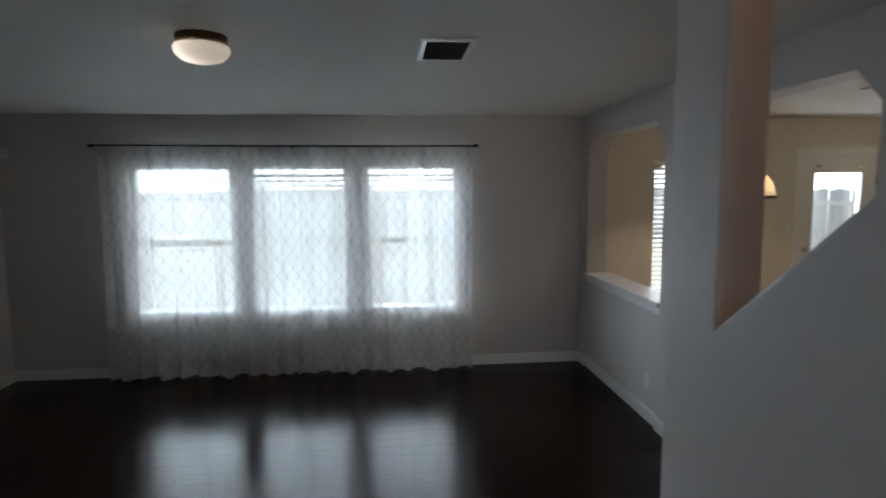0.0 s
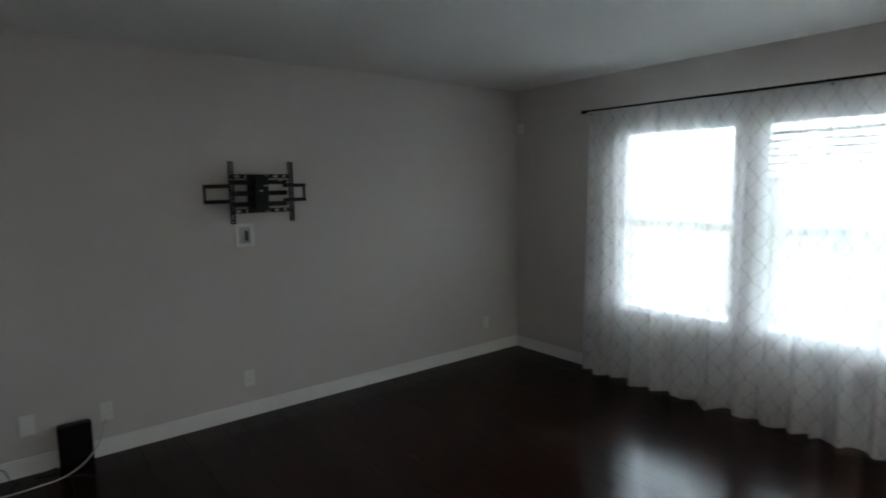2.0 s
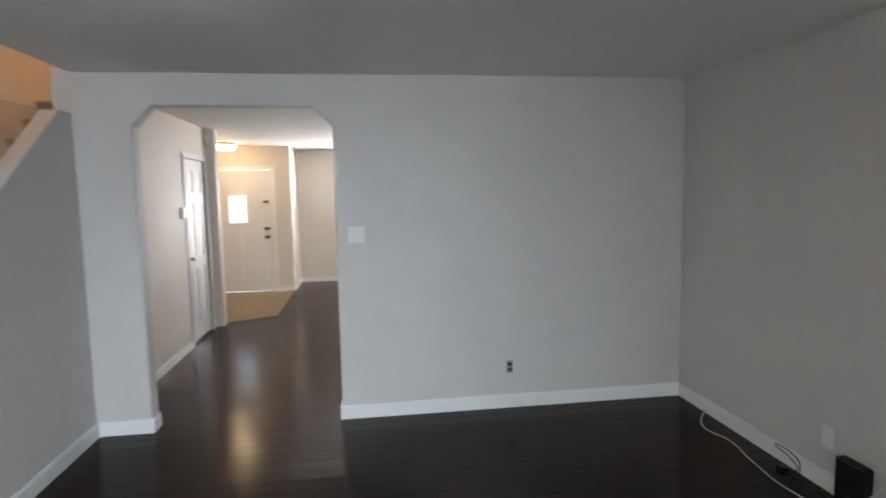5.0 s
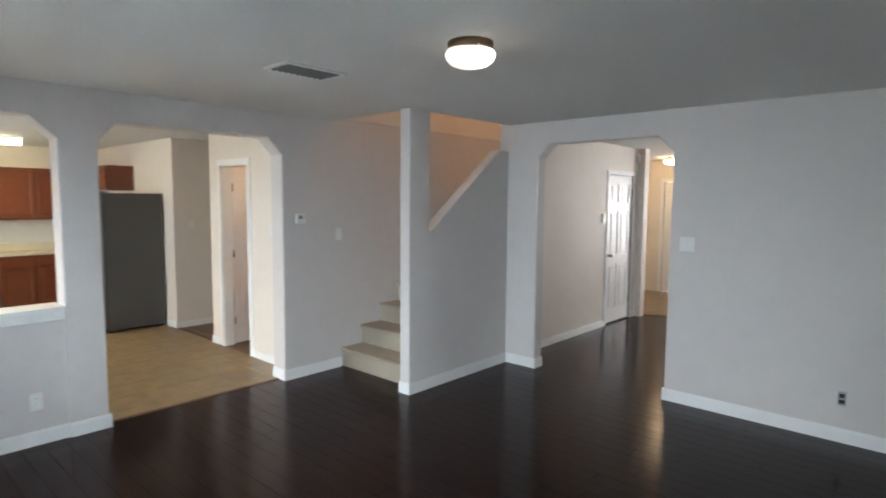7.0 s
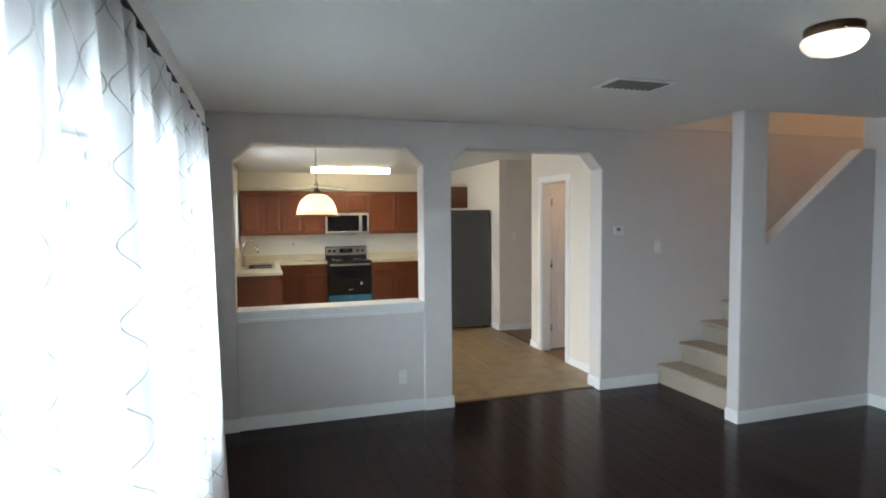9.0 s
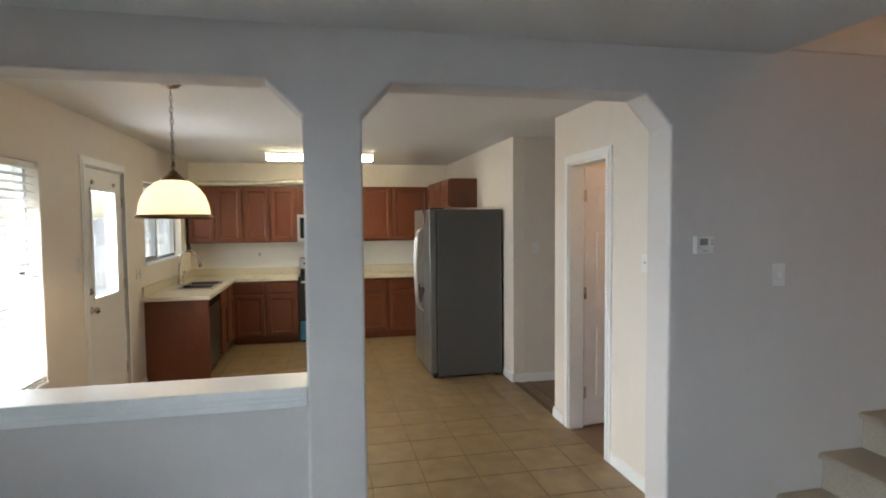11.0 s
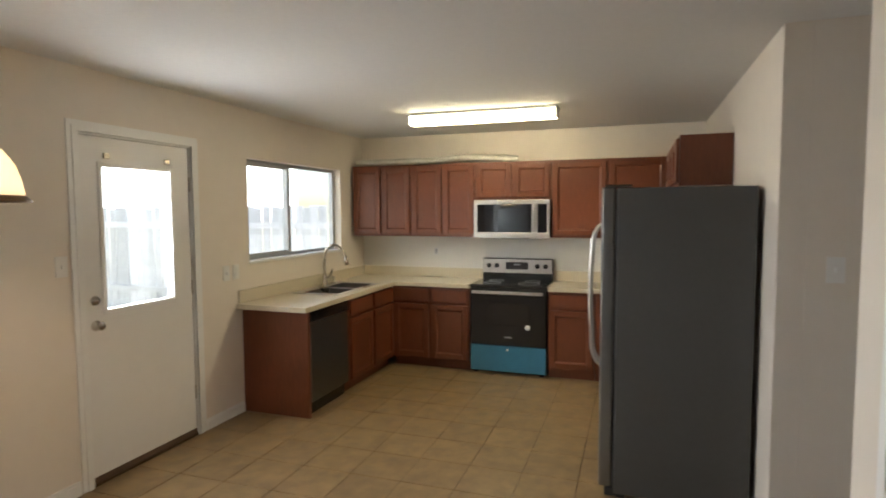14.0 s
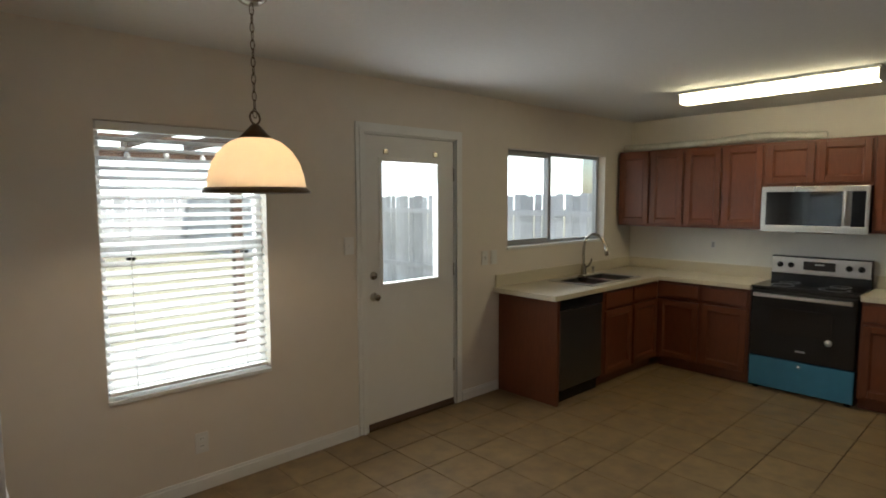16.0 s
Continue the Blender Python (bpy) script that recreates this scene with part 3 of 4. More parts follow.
# closet under the stairs, seen in the hall
six_panel("door_3", "closed white six-panel closet door under the stairs", 0.745, 2.015, pose(HX + 0.012, -2.388, 0.022, 0, 0, -90), knob_x=0.07, hinges=0.745)
bm = bmesh.new()
for a, t in ((0.06, 0.010), (0.034, 0.016)):
    put_box(bm, HX - t, HX, -2.38, -2.38 + a, 0, 2.04)
    put_box(bm, HX - t, HX, -3.14 - a, -3.14, 0, 2.04)
    put_box(bm, HX - t, HX, -3.14 - a, -2.38 + a, 2.04, 2.04 + a)
structure(finish("closet_casing", bm, M_TRIM), "white moulded door casing", "trim")


def front_door():
    x0, x1, y = 0.76, 1.66, -5.85
    d = thing("door_4", "closed white front door with small glass light", "door")
    g = (1.17, 1.45, 1.18, 1.62)
    boxes("leaf", [(x0, g[0], y - 0.045, y, 0.012, 2.04), (g[1], x1, y - 0.045, y, 0.012, 2.04), (g[0], g[1], y - 0.045, y, 0.012, g[2]), (g[0], g[1], y - 0.045, y, g[3], 2.04)], M_DOOR, d)
    boxes("panel", [(a, b, y + 0.0005, y + 0.008, c, e) for a, b in ((0.86, 1.16), (1.26, 1.56)) for c, e in ((0.2, 0.5), (0.6, 1.05))], M_DOOR, d, 0.004)
    boxes("bead", [(g[0] - 0.02, g[0], y + 0.0005, y + 0.01, g[2] - 0.02, g[3] + 0.02), (g[1], g[1] + 0.02, y + 0.0005, y + 0.01, g[2] - 0.02, g[3] + 0.02),
                   (g[0], g[1], y + 0.0005, y + 0.01, g[2] - 0.02, g[2]), (g[0], g[1], y + 0.0005, y + 0.01, g[3], g[3] + 0.02)], M_DOOR, d, 0.003)
    p = boxes("pane", [(g[0], g[1], y - 0.025, y - 0.02, g[2], g[3])], M_GLASS, d)
    p.visible_shadow = False
    for kz in (0.93, 1.07, 1.52):
        boxes("lock", [(0.80, 0.89, y + 0.0005, y + 0.03, kz - 0.02, kz + 0.02)], M_BRONZE, d, 0.006)
    lathe("knob", [(0.0, 0.07), (0.02, 0.066), (0.028, 0.05), (0.012, 0.03), (0.012, 0.0)], M_BRONZE, d, pose(0.84, y + 0.03, 0.93, -90), 20)


front_door()
casing("front_casing", FD[0], FD[1], FD[3], -5.82, 1)
fw = thing("window_6", "white front window with blind", "window", kind="structure")
boxes("frame", [(FW[0], FW[0] + 0.04, YF - 0.12, YF - 0.07, FW[2], FW[3]), (FW[1] - 0.04, FW[1], YF - 0.12, YF - 0.07, FW[2], FW[3]), (FW[0], FW[1], YF - 0.12, YF - 0.07, FW[2] - 0.001, FW[2] + 0.04), (FW[0], FW[1], YF - 0.12, YF - 0.07, FW[3] - 0.04, FW[3] + 0.001)], M_VINYL, fw)
blind(FW, 40, "front blind", y=YF - 0.035)


# ---------------------------------------------------------------- stairs
stairs = thing("staircase", "carpeted beige straight staircase rising beside the wall", "stairs", kind="structure")
RISE, RUN, Y1 = 0.195, 0.252, 1.205
bm = bmesh.new()
prof = [(0.0, 0.0), (0.0, RISE - 0.045), (0.022, RISE - 0.035), (0.03, RISE - 0.018), (0.022, RISE - 0.004), (0.006, RISE), (-RUN, RISE)]
for i in range(13):
    ring0 = [bm.verts.new((1.189, Y1 - i * RUN + a, i * RISE + b)) for a, b in prof]
    ring1 = [bm.verts.new((2.173, Y1 - i * RUN + a, i * RISE + b)) for a, b in prof]
    for k in range(len(prof) - 1):
        bm.faces.new((ring0[k], ring0[k + 1], ring1[k + 1], ring1[k]))
bmesh.ops.remove_doubles(bm, verts=bm.verts, dist=0.0005)
finish("carpet_tread", bm, M_CARPET, stairs)


# ---------------------------------------------------------------- living room
def curtain_panel(x0, x1, seed, label):
    top = tagged(new("sheer_curtain"), label, "curtain", "sheer curtains")
    rnd = random.Random(seed)
    me = bpy.data.meshes.new("voile")
    bm = bmesh.new()
    uvl = bm.loops.layers.uv.new("UVMap")
    nx, nz = 260, 26
    ph = [rnd.uniform(0, 6.28) for _ in range(5)]
    grid, us = [], []
    for k in range(nz + 1):
        f = k / nz
        z = 0.012 + f * 2.126
        row = []
        for i in range(nx + 1):
            s = i / nx
            x = x0 + s * (x1 - x0)
            amp = 0.012 + 0.030 * (1 - f) ** 0.6
            w = math.sin(x * 33 + ph[0] + 0.9 * math.sin(x * 5 + ph[1])) + 0.5 * math.sin(x * 23 + ph[2] + f * 1.1) + 0.25 * math.sin(x * 71 + ph[3])
            row.append(bm.verts.new((x + 0.006 * math.sin(f * 5 + x * 9), 5.165 + amp * w - 0.02 * (1 - f), z + (0.012 * math.sin(x * 14 + ph[4]) if k == 0 else 0))))
        grid.append(row)
    for k in range(nz):
        for i in range(nx):
            fc = bm.faces.new((grid[k][i], grid[k][i + 1], grid[k + 1][i + 1], grid[k + 1][i]))
            for lp, (ii, kk) in zip(fc.loops, ((i, k), (i + 1, k), (i + 1, k + 1), (i, k + 1))):
                lp[uvl].uv = ((x1 - x0) * ii / nx * 1.5, 2.16 * kk / nz)
    bm.to_mesh(me)
    bm.free()
    for p in me.polygons:
        p.use_smooth = True
    me.materials.append(M_SHEER)
    ob = new("voile", me)
    ob.parent = top
    return top


curtain_panel(-2.30, -0.585, 3, "sheer white voile curtain with trellis pattern hanging to the floor")
curtain_panel(-0.605, 1.06, 8, "sheer white voile curtain with trellis pattern beside another panel")
rod = thing("curtain_rod", "thin dark metal curtain rod on wall brackets", "curtain rod")
tube("pole", [(-2.33, 5.165, 2.155), (-0.6, 5.165, 2.148), (1.09, 5.165, 2.150)], 0.008, M_METAL, rod)
for rx in (-2.345, 1.105):
    lathe("finial", [(0.0, -0.03), (0.012, -0.024), (0.016, 0.0), (0.012, 0.024), (0.0, 0.03)], M_METAL, rod, pose(rx, 5.165, 2.151, 0, 90), 16)
for rx in (-2.28, -0.597, 1.04):
    tube("bracket", [(rx, YN - 0.001, 2.12), (rx, 5.20, 2.118), (rx, 5.165, 2.132)], 0.006, M_METAL, rod)
    boxes("wall_plate", [(rx - 0.012, rx + 0.012, YN - 0.004, YN, 2.08, 2.15)], M_METAL, rod, 0.001)


def tv_mount():
    """Articulated television bracket, folded against the wall."""
    t = thing("tv_mount", "black steel television wall mount without a screen", "tv mount")
    x = XW
    boxes("wall_plate", [(x, x + 0.012, 2.68, 2.80, 1.42, 1.67), (x + 0.012, x + 0.04, 2.70, 2.79, 1.44, 1.65)], M_METAL, t, 0.003)
    boxes("side_frame", [(x + 0.002, x + 0.03, 2.395, 2.56, 1.585, 1.610), (x + 0.002, x + 0.03, 2.395, 2.56, 1.485, 1.510), (x + 0.002, x + 0.016, 2.395, 2.412, 1.51, 1.585),
                         (x + 0.002, x + 0.03, 2.93, 3.095, 1.585, 1.610), (x + 0.002, x + 0.03, 2.93, 3.095, 1.485, 1.510), (x + 0.002, x + 0.016, 3.078, 3.095, 1.51, 1.585)], M_METAL, t, 0.003)
    boxes("arm", [(x + 0.041, x + 0.066, 2.56, 2.94, z - 0.016, z + 0.016) for z in (1.475, 1.548, 1.622)], M_METAL, t, 0.004)
    rails = [(x + 0.068, x + 0.085, 2.545, 2.955, z, z + 0.006) for z in (1.418, 1.44, 1.646, 1.668)]
    rails += [(x + 0.068, x + 0.085, y, y + 0.03, z, z + 0.017) for z in (1.424, 1.651) for y in (2.545, 2.61, 2.675, 2.74, 2.805, 2.87, 2.925)]
    boxes("slotted_rail", rails, M_METAL, t)
    boxes("hub", [(x + 0.068, x + 0.088, 2.70, 2.80, 1.43, 1.665)], M_METAL, t, 0.008)
    for y in (2.547, 2.951):
        bits = [(x + 0.086, x + 0.110, y - 0.014, y - 0.009, 1.352, 1.757), (x + 0.086, x + 0.110, y + 0.009, y + 0.014, 1.352, 1.757)]
        bits += [(x + 0.106, x + 0.110, y - 0.009, y + 0.009, 1.352 + k * 0.0195, 1.352 + k * 0.0195 + 0.011) for k in range(21)]
        boxes("screen_arm", bits, M_METAL, t)
    boxes("bolt", [(x + 0.0885, x + 0.094, y, y + 0.02, z, z + 0.008) for y, z in ((2.87, 1.628), (2.77, 1.595), (2.875, 1.50), (2.735, 1.560))], M_STEEL, t)


tv_mount()


def wall_plate(name, label, category, m, w=0.072, h=0.116, marks=(), mat=M_PLASTIC):
    """A cover plate; local x across, z up, -y faces the room. marks: (x, z, width, height, material, depth)."""
    p = thing(name, label, category)
    p.matrix_world = m
    boxes("plate", [(-w / 2, w / 2, -0.006, 0, -h / 2, h / 2)], mat, p, 0.002)
    for k, (mx, mz, mw, mh, mm, dp) in enumerate(marks):
        boxes("insert", [(mx - mw / 2, mx + mw / 2, -0.0065 - dp, -0.006, mz - mh / 2, mz + mh / 2)], mm, p)
    return p


def sockets(dark=False):
    face = M_DARK if dark else M_TRIM
    rows = []
    for z in (0.021, -0.021):
        rows.append((0, z, 0.034, 0.028, face, 0.002))
        rows += [(-0.007, z + 0.003, 0.0025, 0.009, M_DARK, 0.0028), (0.007, z + 0.003, 0.0025, 0.008, M_DARK, 0.0028)]
    return rows


TOGGLE = [(0, 0, 0.010, 0.024, M_TRIM, 0.009)]
wall_plate("outlet", "white duplex power outlet on the wall", "outlet", pose(XW, 2.626, 0.272, 0, 0, 90), marks=sockets())
wall_plate("outlet", "blank white cover plate on the wall", "outlet", pose(XW, 1.375, 0.287, 0, 0, 90))
wall_plate("outlet", "white coaxial and power plate on the wall", "outlet", pose(XW, 1.762, 0.268, 0, 0, 90), w=0.066, marks=sockets())
wall_plate("outlet", "white outlet plate near the window corner", "outlet", pose(XW, 4.85, 0.30, 0, 0, 90))
wall_plate("outlet", "power outlet with cover missing on the wall", "outlet", pose(-1.829, YB, 0.313, 0, 0, 180), w=0.05, h=0.10, marks=sockets(True), mat=material("bare_outlet_grey", (0.35, 0.34, 0.33), 0.5))
wall_plate("outlet", "white duplex power outlet on the half wall", "outlet", pose(XR + 0.02, 3.78, 0.30, 0, 0, -90), marks=sockets())
wall_plate("light_switch", "white double light switch plate beside the archway", "switch", pose(-0.727, YB, 1.339, 0, 0, 180), w=0.118, marks=[(-0.024, 0, 0.010, 0.024, M_TRIM, 0.009), (0.024, 0, 0.010, 0.024, M_TRIM, 0.009)])
wall_plate("light_switch", "white light switch plate near the stairs", "switch", pose(XR, 1.251, 1.339, 0, 0, -90), marks=TOGGLE)
wall_plate("light_switch", "white light switch plate in the passage", "switch", pose(5.035, 1.434, 1.345, 0, 0, -90), marks=TOGGLE)
wall_plate("light_switch", "white light switch plate beside the back door", "switch", pose(4.353, YN, 1.319, 0, 0, 0), marks=TOGGLE)
wall_plate("light_switch", "white light switch plate beside the counter", "switch", pose(5.665, YN, 1.142, 0, 0, 0), marks=TOGGLE)
wall_plate("outlet", "white power outlet above the counter end", "outlet", pose(5.775, YN, 1.142, 0, 0, 0), marks=sockets())
wall_plate("outlet", "white power outlet below the dining window", "outlet", pose(3.361, YN, 0.277, 0, 0, 0), marks=sockets())
wall_plate("outlet", "white power outlet on the splash wall", "outlet", pose(XE - 0.006, 4.36, 1.17, 0, 0, -90), w=0.05, h=0.08, marks=[(0, 0, 0.024, 0.05, M_ALU, 0.003)])
wall_plate("light_switch", "small white wall plate beside the pantry door", "switch", pose(2.71, YK, 1.37, 0, 0, 180), marks=[(0.0, 0.0, 0.012, 0.012, M_ALU, 0.004)])
wall_plate("thermostat", "small white wall thermostat with grey display", "thermostat", pose(XR, 1.70, 1.50, 0, 0, -90), w=0.094, h=0.09,
           marks=[(0, 0, 0.090, 0.084, M_PLASTIC, 0.024), (-0.008, 0.014, 0.042, 0.032, material("grey_lcd", (0.20, 0.23, 0.20), 0.3), 0.0255), (0.036, 0.02, 0.012, 0.008, M_ALU, 0.0255), (0.036, 0.004, 0.012, 0.008, M_ALU, 0.0255), (0.0, -0.03, 0.03, 0.005, M_ALU, 0.0252)])
cam_box = thing("motion_sensor", "small white corner sensor high on the wall", "sensor")
boxes("body", [(XW + 0.05, XW + 0.10, YN - 0.045, YN, 2.04, 2.13)], M_PLASTIC, cam_box, 0.008)

# recessed cable box under the mount
rb = thing("cable_box", "white recessed cable plate with dark opening", "cable plate")
yc, zc = 2.644, 1.267
boxes("rim", [(XW, XW + 0.012, yc - 0.062, yc - 0.036, zc - 0.08, zc + 0.08), (XW, XW + 0.012, yc + 0.036, yc + 0.062, zc - 0.08, zc + 0.08),
              (XW, XW + 0.012, yc - 0.036, yc + 0.036, zc - 0.08, zc - 0.056), (XW, XW + 0.012, yc - 0.036, yc + 0.036, zc + 0.056, zc + 0.08)], M_PLASTIC, rb, 0.003)
boxes("recess", [(XW, XW + 0.003, yc - 0.036, yc + 0.036, zc - 0.056, zc + 0.056)], M_ALU, rb)
boxes("socket", [(XW + 0.003, XW + 0.009, yc + 0.004, yc + 0.028, zc - 0.04, zc + 0.03)], M_DARK, rb, 0.002)

# set-top box standing on the floor against the wall, with its cables
stb = thing("router_box", "black upright plastic box standing on the floor by the wall", "router")
boxes("body", [(XW + 0.018, XW + 0.075, 1.505, 1.675, 0.004, 0.252)], M_BLACK, stb, 0.006)
boxes("top_vent", [(XW + 0.026, XW + 0.066, 1.515, 1.665, 0.2525, 0.256)], M_DARK, stb, 0.001)
boxes("foot", [(XW + 0.016, XW + 0.08, 1.53, 1.65, 0, 0.004)], M_BLACK, stb)
cord = thing("cable", "beige cable lying loose along the floor", "cable")
tube("cord", [(-3.185, 0.319, 0.03), (-3.10, 0.40, 0.006), (-3.019, 0.566, 0.006), (-3.06, 0.765, 0.006), (-3.017, 1.027, 0.006), (-2.993, 1.382, 0.006), (-3.05, 1.56, 0.012), (-3.10, 1.68, 0.09), (-3.17, 1.75, 0.23)], 0.0045, M_CABLE, cord)
cord2 = thing("cable", "short black power cable coiled on the floor", "cable")
tube("cord", [(-3.14, 1.10, 0.02), (-3.10, 1.16, 0.006), (-3.15, 1.22, 0.02), (-3.17, 1.12, 0.075), (-3.16, 1.05, 0.09), (-3.15, 1.24, 0.09), (-3.12, 1.30, 0.006), (-3.15, 1.49, 0.02)], 0.003, M_METAL, cord2)
boxes("plug", [(-3.14, -3.10, 1.13, 1.18, 0.001, 0.022)], M_BLACK, cord2, 0.004)


def lit_glass(name, colour, glow, through_share=0.6):
    """Milky lamp glass: light from the bulb inside soaks through it."""
    mat = glowing(name, colour, glow)
    n, l = mat.node_tree.nodes, mat.node_tree.links
    thru = n.new("ShaderNodeBsdfTranslucent")
    thru.inputs["Color"].default_value = (*colour, 1)
    mix = n.new("ShaderNodeMixShader")
    mix.inputs["Fac"].default_value = through_share
    l.new(n["Principled BSDF"].outputs["BSDF"], mix.inputs[1])
    l.new(thru.outputs["BSDF"], mix.inputs[2])
    l.new(mix.outputs["Shader"], n["Material Output"].inputs["Surface"])
    return mat


def flush_lamp(name, label, x, y, pan, bowl, r=0.122):
    p = thing(name, label, "ceiling lamp")
    lathe("pan", [(0.0, 0.0), (0.90 * r, 0.0), (0.92 * r, -0.004), (0.92 * r, -0.034), (0.88 * r, -0.036), (0.86 * r, -0.006), (0.0, -0.004)], pan, p, pose(x, y, CEIL))
    lathe("bowl", [(0.93 * r, -0.042), (r, -0.054), (r, -0.064), (0.94 * r, -0.083), (0.76 * r, -0.104), (0.42 * r, -0.117), (0.0, -0.121)], bowl, p, pose(x, y, CEIL))
    for a in (0.5, 2.6, 4.7):
        lathe("clip", [(0.0, 0.0), (0.005, 0.0), (0.005, -0.012), (0.0, -0.013)], M_NICKEL, p, pose(x + 0.92 * r * math.cos(a), y + 0.92 * r * math.sin(a), CEIL - 0.034), 10)


LX, LY = -0.55, 2.54
flush_lamp("ceiling_lamp", "round ceiling lamp with bronze pan and frosted glass bowl", LX, LY, M_BRONZE, lit_glass("frosted_lamp_glass", (0.92, 0.90, 0.85), 0.10))
lamp("ceiling_bulb", "POINT", 0.35, (1.0, 0.92, 0.80), pose(LX - 0.06, LY - 0.01, CEIL - 0.045), 0.02)
flush_lamp("entry_lamp", "round lit entry ceiling lamp with warm glass", 1.30, -5.2, M_BRONZE, M_ENTRYGLASS, 0.15)


def register(x0, x1, y0, y1, label, n=5, along="x", dark=True):
    """A ceiling air register: raised frame with tilted louvres over a sheet coloured like the duct's shade."""
    v = thing("air_vent", label, "air vent")
    f = 0.028
    boxes("frame", [(x0, x0 + f, y0, y1, CEIL - 0.012, CEIL), (x1 - f, x1, y0, y1, CEIL - 0.012, CEIL), (x0 + f, x1 - f, y0, y0 + f, CEIL - 0.012, CEIL), (x0 + f, x1 - f, y1 - f, y1, CEIL - 0.012, CEIL)], M_TRIM, v, 0.003)
    # flat sheet; its dark colour stands in for shade inside the duct
    boxes("duct", [(x0 + f, x1 - f, y0 + f, y1 - f, CEIL - 0.002, CEIL)], M_DARK if dark else M_CARPET, v)
    for k in range(n):
        t = (k + 0.5) / n
        if along == "x":
            yy = y0 + f + t * (y1 - y0 - 2 * f)
            boxes("louvre", [(x0 + f, x1 - f, -0.011, 0.011, -0.001, 0.001)], M_VENT_SHADE if dark else M_TRIM, v, m=pose(0, yy, CEIL - 0.008, 35))
        else:
            xx = x0 + f + t * (x1 - x0 - 2 * f)
            boxes("louvre", [(-0.011, 0.011, y0 + f, y1 - f, -0.001, 0.001)], M_VENT_SHADE if dark else M_TRIM, v, m=pose(xx, 0, CEIL - 0.008, 0, 35))


register(0.44, 0.70, 2.50, 2.92, "white metal ceiling air register with louvres coloured dark for shade", 9, "x")
register(2.96, 3.15, 2.49, 3.17, "long white ceiling return vent over the archway", 5, "x", dark=False)
strip = thing("tack_strip", "bare wooden carpet strip with dark nail holes on the floor", "tack strip")
boxes("batten", [(4.03, 5.025, 1.50, 1.535, -0.001, 0.005)], M_STRAP, strip, 0.001)
boxes("nail_hole", [(4.06 + 0.065 * k, 4.09 + 0.065 * k, 1.504 + 0.017 * (k % 2), 1.514 + 0.017 * (k % 2), 0.0052, 0.0062) for k in range(15)], M_DARK, strip)
hatch = thing("ceiling_register", "cream square ceiling diffuser with slots", "air vent")
boxes("plate", [(3.66, 3.91, 3.25, 3.67, CEIL - 0.010, CEIL)], M_CEIL, hatch, 0.004)
# slots are thin raised bars, their shade given by the grey
boxes("slot", [(3.69, 3.88, y, y + 0.010, CEIL - 0.0125, CEIL - 0.0105) for y in (3.27, 3.29, 3.43)], M_VENT_SHADE, hatch)


# ---------------------------------------------------------------- kitchen
def cabinet_door(parent, x0, x1, z0, z1, y=0.0, flat=False):
    """Recessed-panel door or slab drawer front, its face towards local -y."""
    if flat:
        return boxes("drawer", [(x0, x1, y - 0.019, y - 0.001, z0, z1)], M_CHERRY, parent, 0.004)
    s, f = 0.052, y - 0.023
    d = boxes("door", [(x0, x0 + s, f, y - 0.001, z0, z1), (x1 - s, x1, f, y - 0.001, z0, z1),
                       (x0 + s, x1 - s, f + 0.0005, y - 0.001, z0, z0 + s), (x0 + s, x1 - s, f + 0.0005, y - 0.001, z1 - s, z1)], M_CHERRY, parent, 0.004)
    bm = bmesh.new()
    put_box(bm, x0 + s - 0.002, x1 - s + 0.002, y - 0.009, y - 0.001, z0 + s - 0.002, z1 - s + 0.002)
    # sloping bead round the flat field
    bead = ((x0 + s, x1 - s, z0 + s, z1 - s), (x0 + s + 0.013, x1 - s - 0.013, z0 + s + 0.013, z1 - s - 0.013))
    ring = [[bm.verts.new(p) for p in ((a, dy, c), (b, dy, c), (b, dy, e), (a, dy, e))] for (a, b, c, e), dy in zip(bead, (f + 0.005, y - 0.0095))]
    for k in range(4):
        bm.faces.new((ring[0][k], ring[0][(k + 1) % 4], ring[1][(k + 1) % 4], ring[1][k]))
    finish("panel", bm, M_CHERRY, d)
    return d


def base_unit(label, m, w, depth, doors=1, drawers=True, h=0.845, group="base cabinets"):
    c = thing("base_cabinet", label, "cabinet", group)
    c.matrix_world = m
    boxes("body", [(0, w, 0, depth, 0.09, h)], M_CHERRY, c)
    boxes("toe_kick", [(0, w, 0.055, depth, 0, 0.0895)], M_CHERRY, c)
    step = w / doors
    for k in range(doors):
        a, b = k * step + 0.018, (k + 1) * step - 0.018
        if drawers:
            cabinet_door(c, a, b, h - 0.155, h - 0.022, flat=True)
            cabinet_door(c, a, b, 0.115, h - 0.180)
        else:
            cabinet_door(c, a, b, 0.115, h - 0.022)
    return c


def wall_unit(label, m, w, z0, z1, doors=2, depth=0.30):
    c = thing("wall_cabinet", label, "cabinet", "wall cabinets")
    c.matrix_world = m
    boxes("body", [(0, w, 0, depth, z0, z1)], M_CHERRY, c)
    step = w / doors
    for k in range(doors):
        cabinet_door(c, k * step + 0.014, (k + 1) * step - 0.014, z0 + 0.025, z1 - 0.022)
    return c


def east(y, x):
    return pose(x, y, 0, 0, 0, -90)


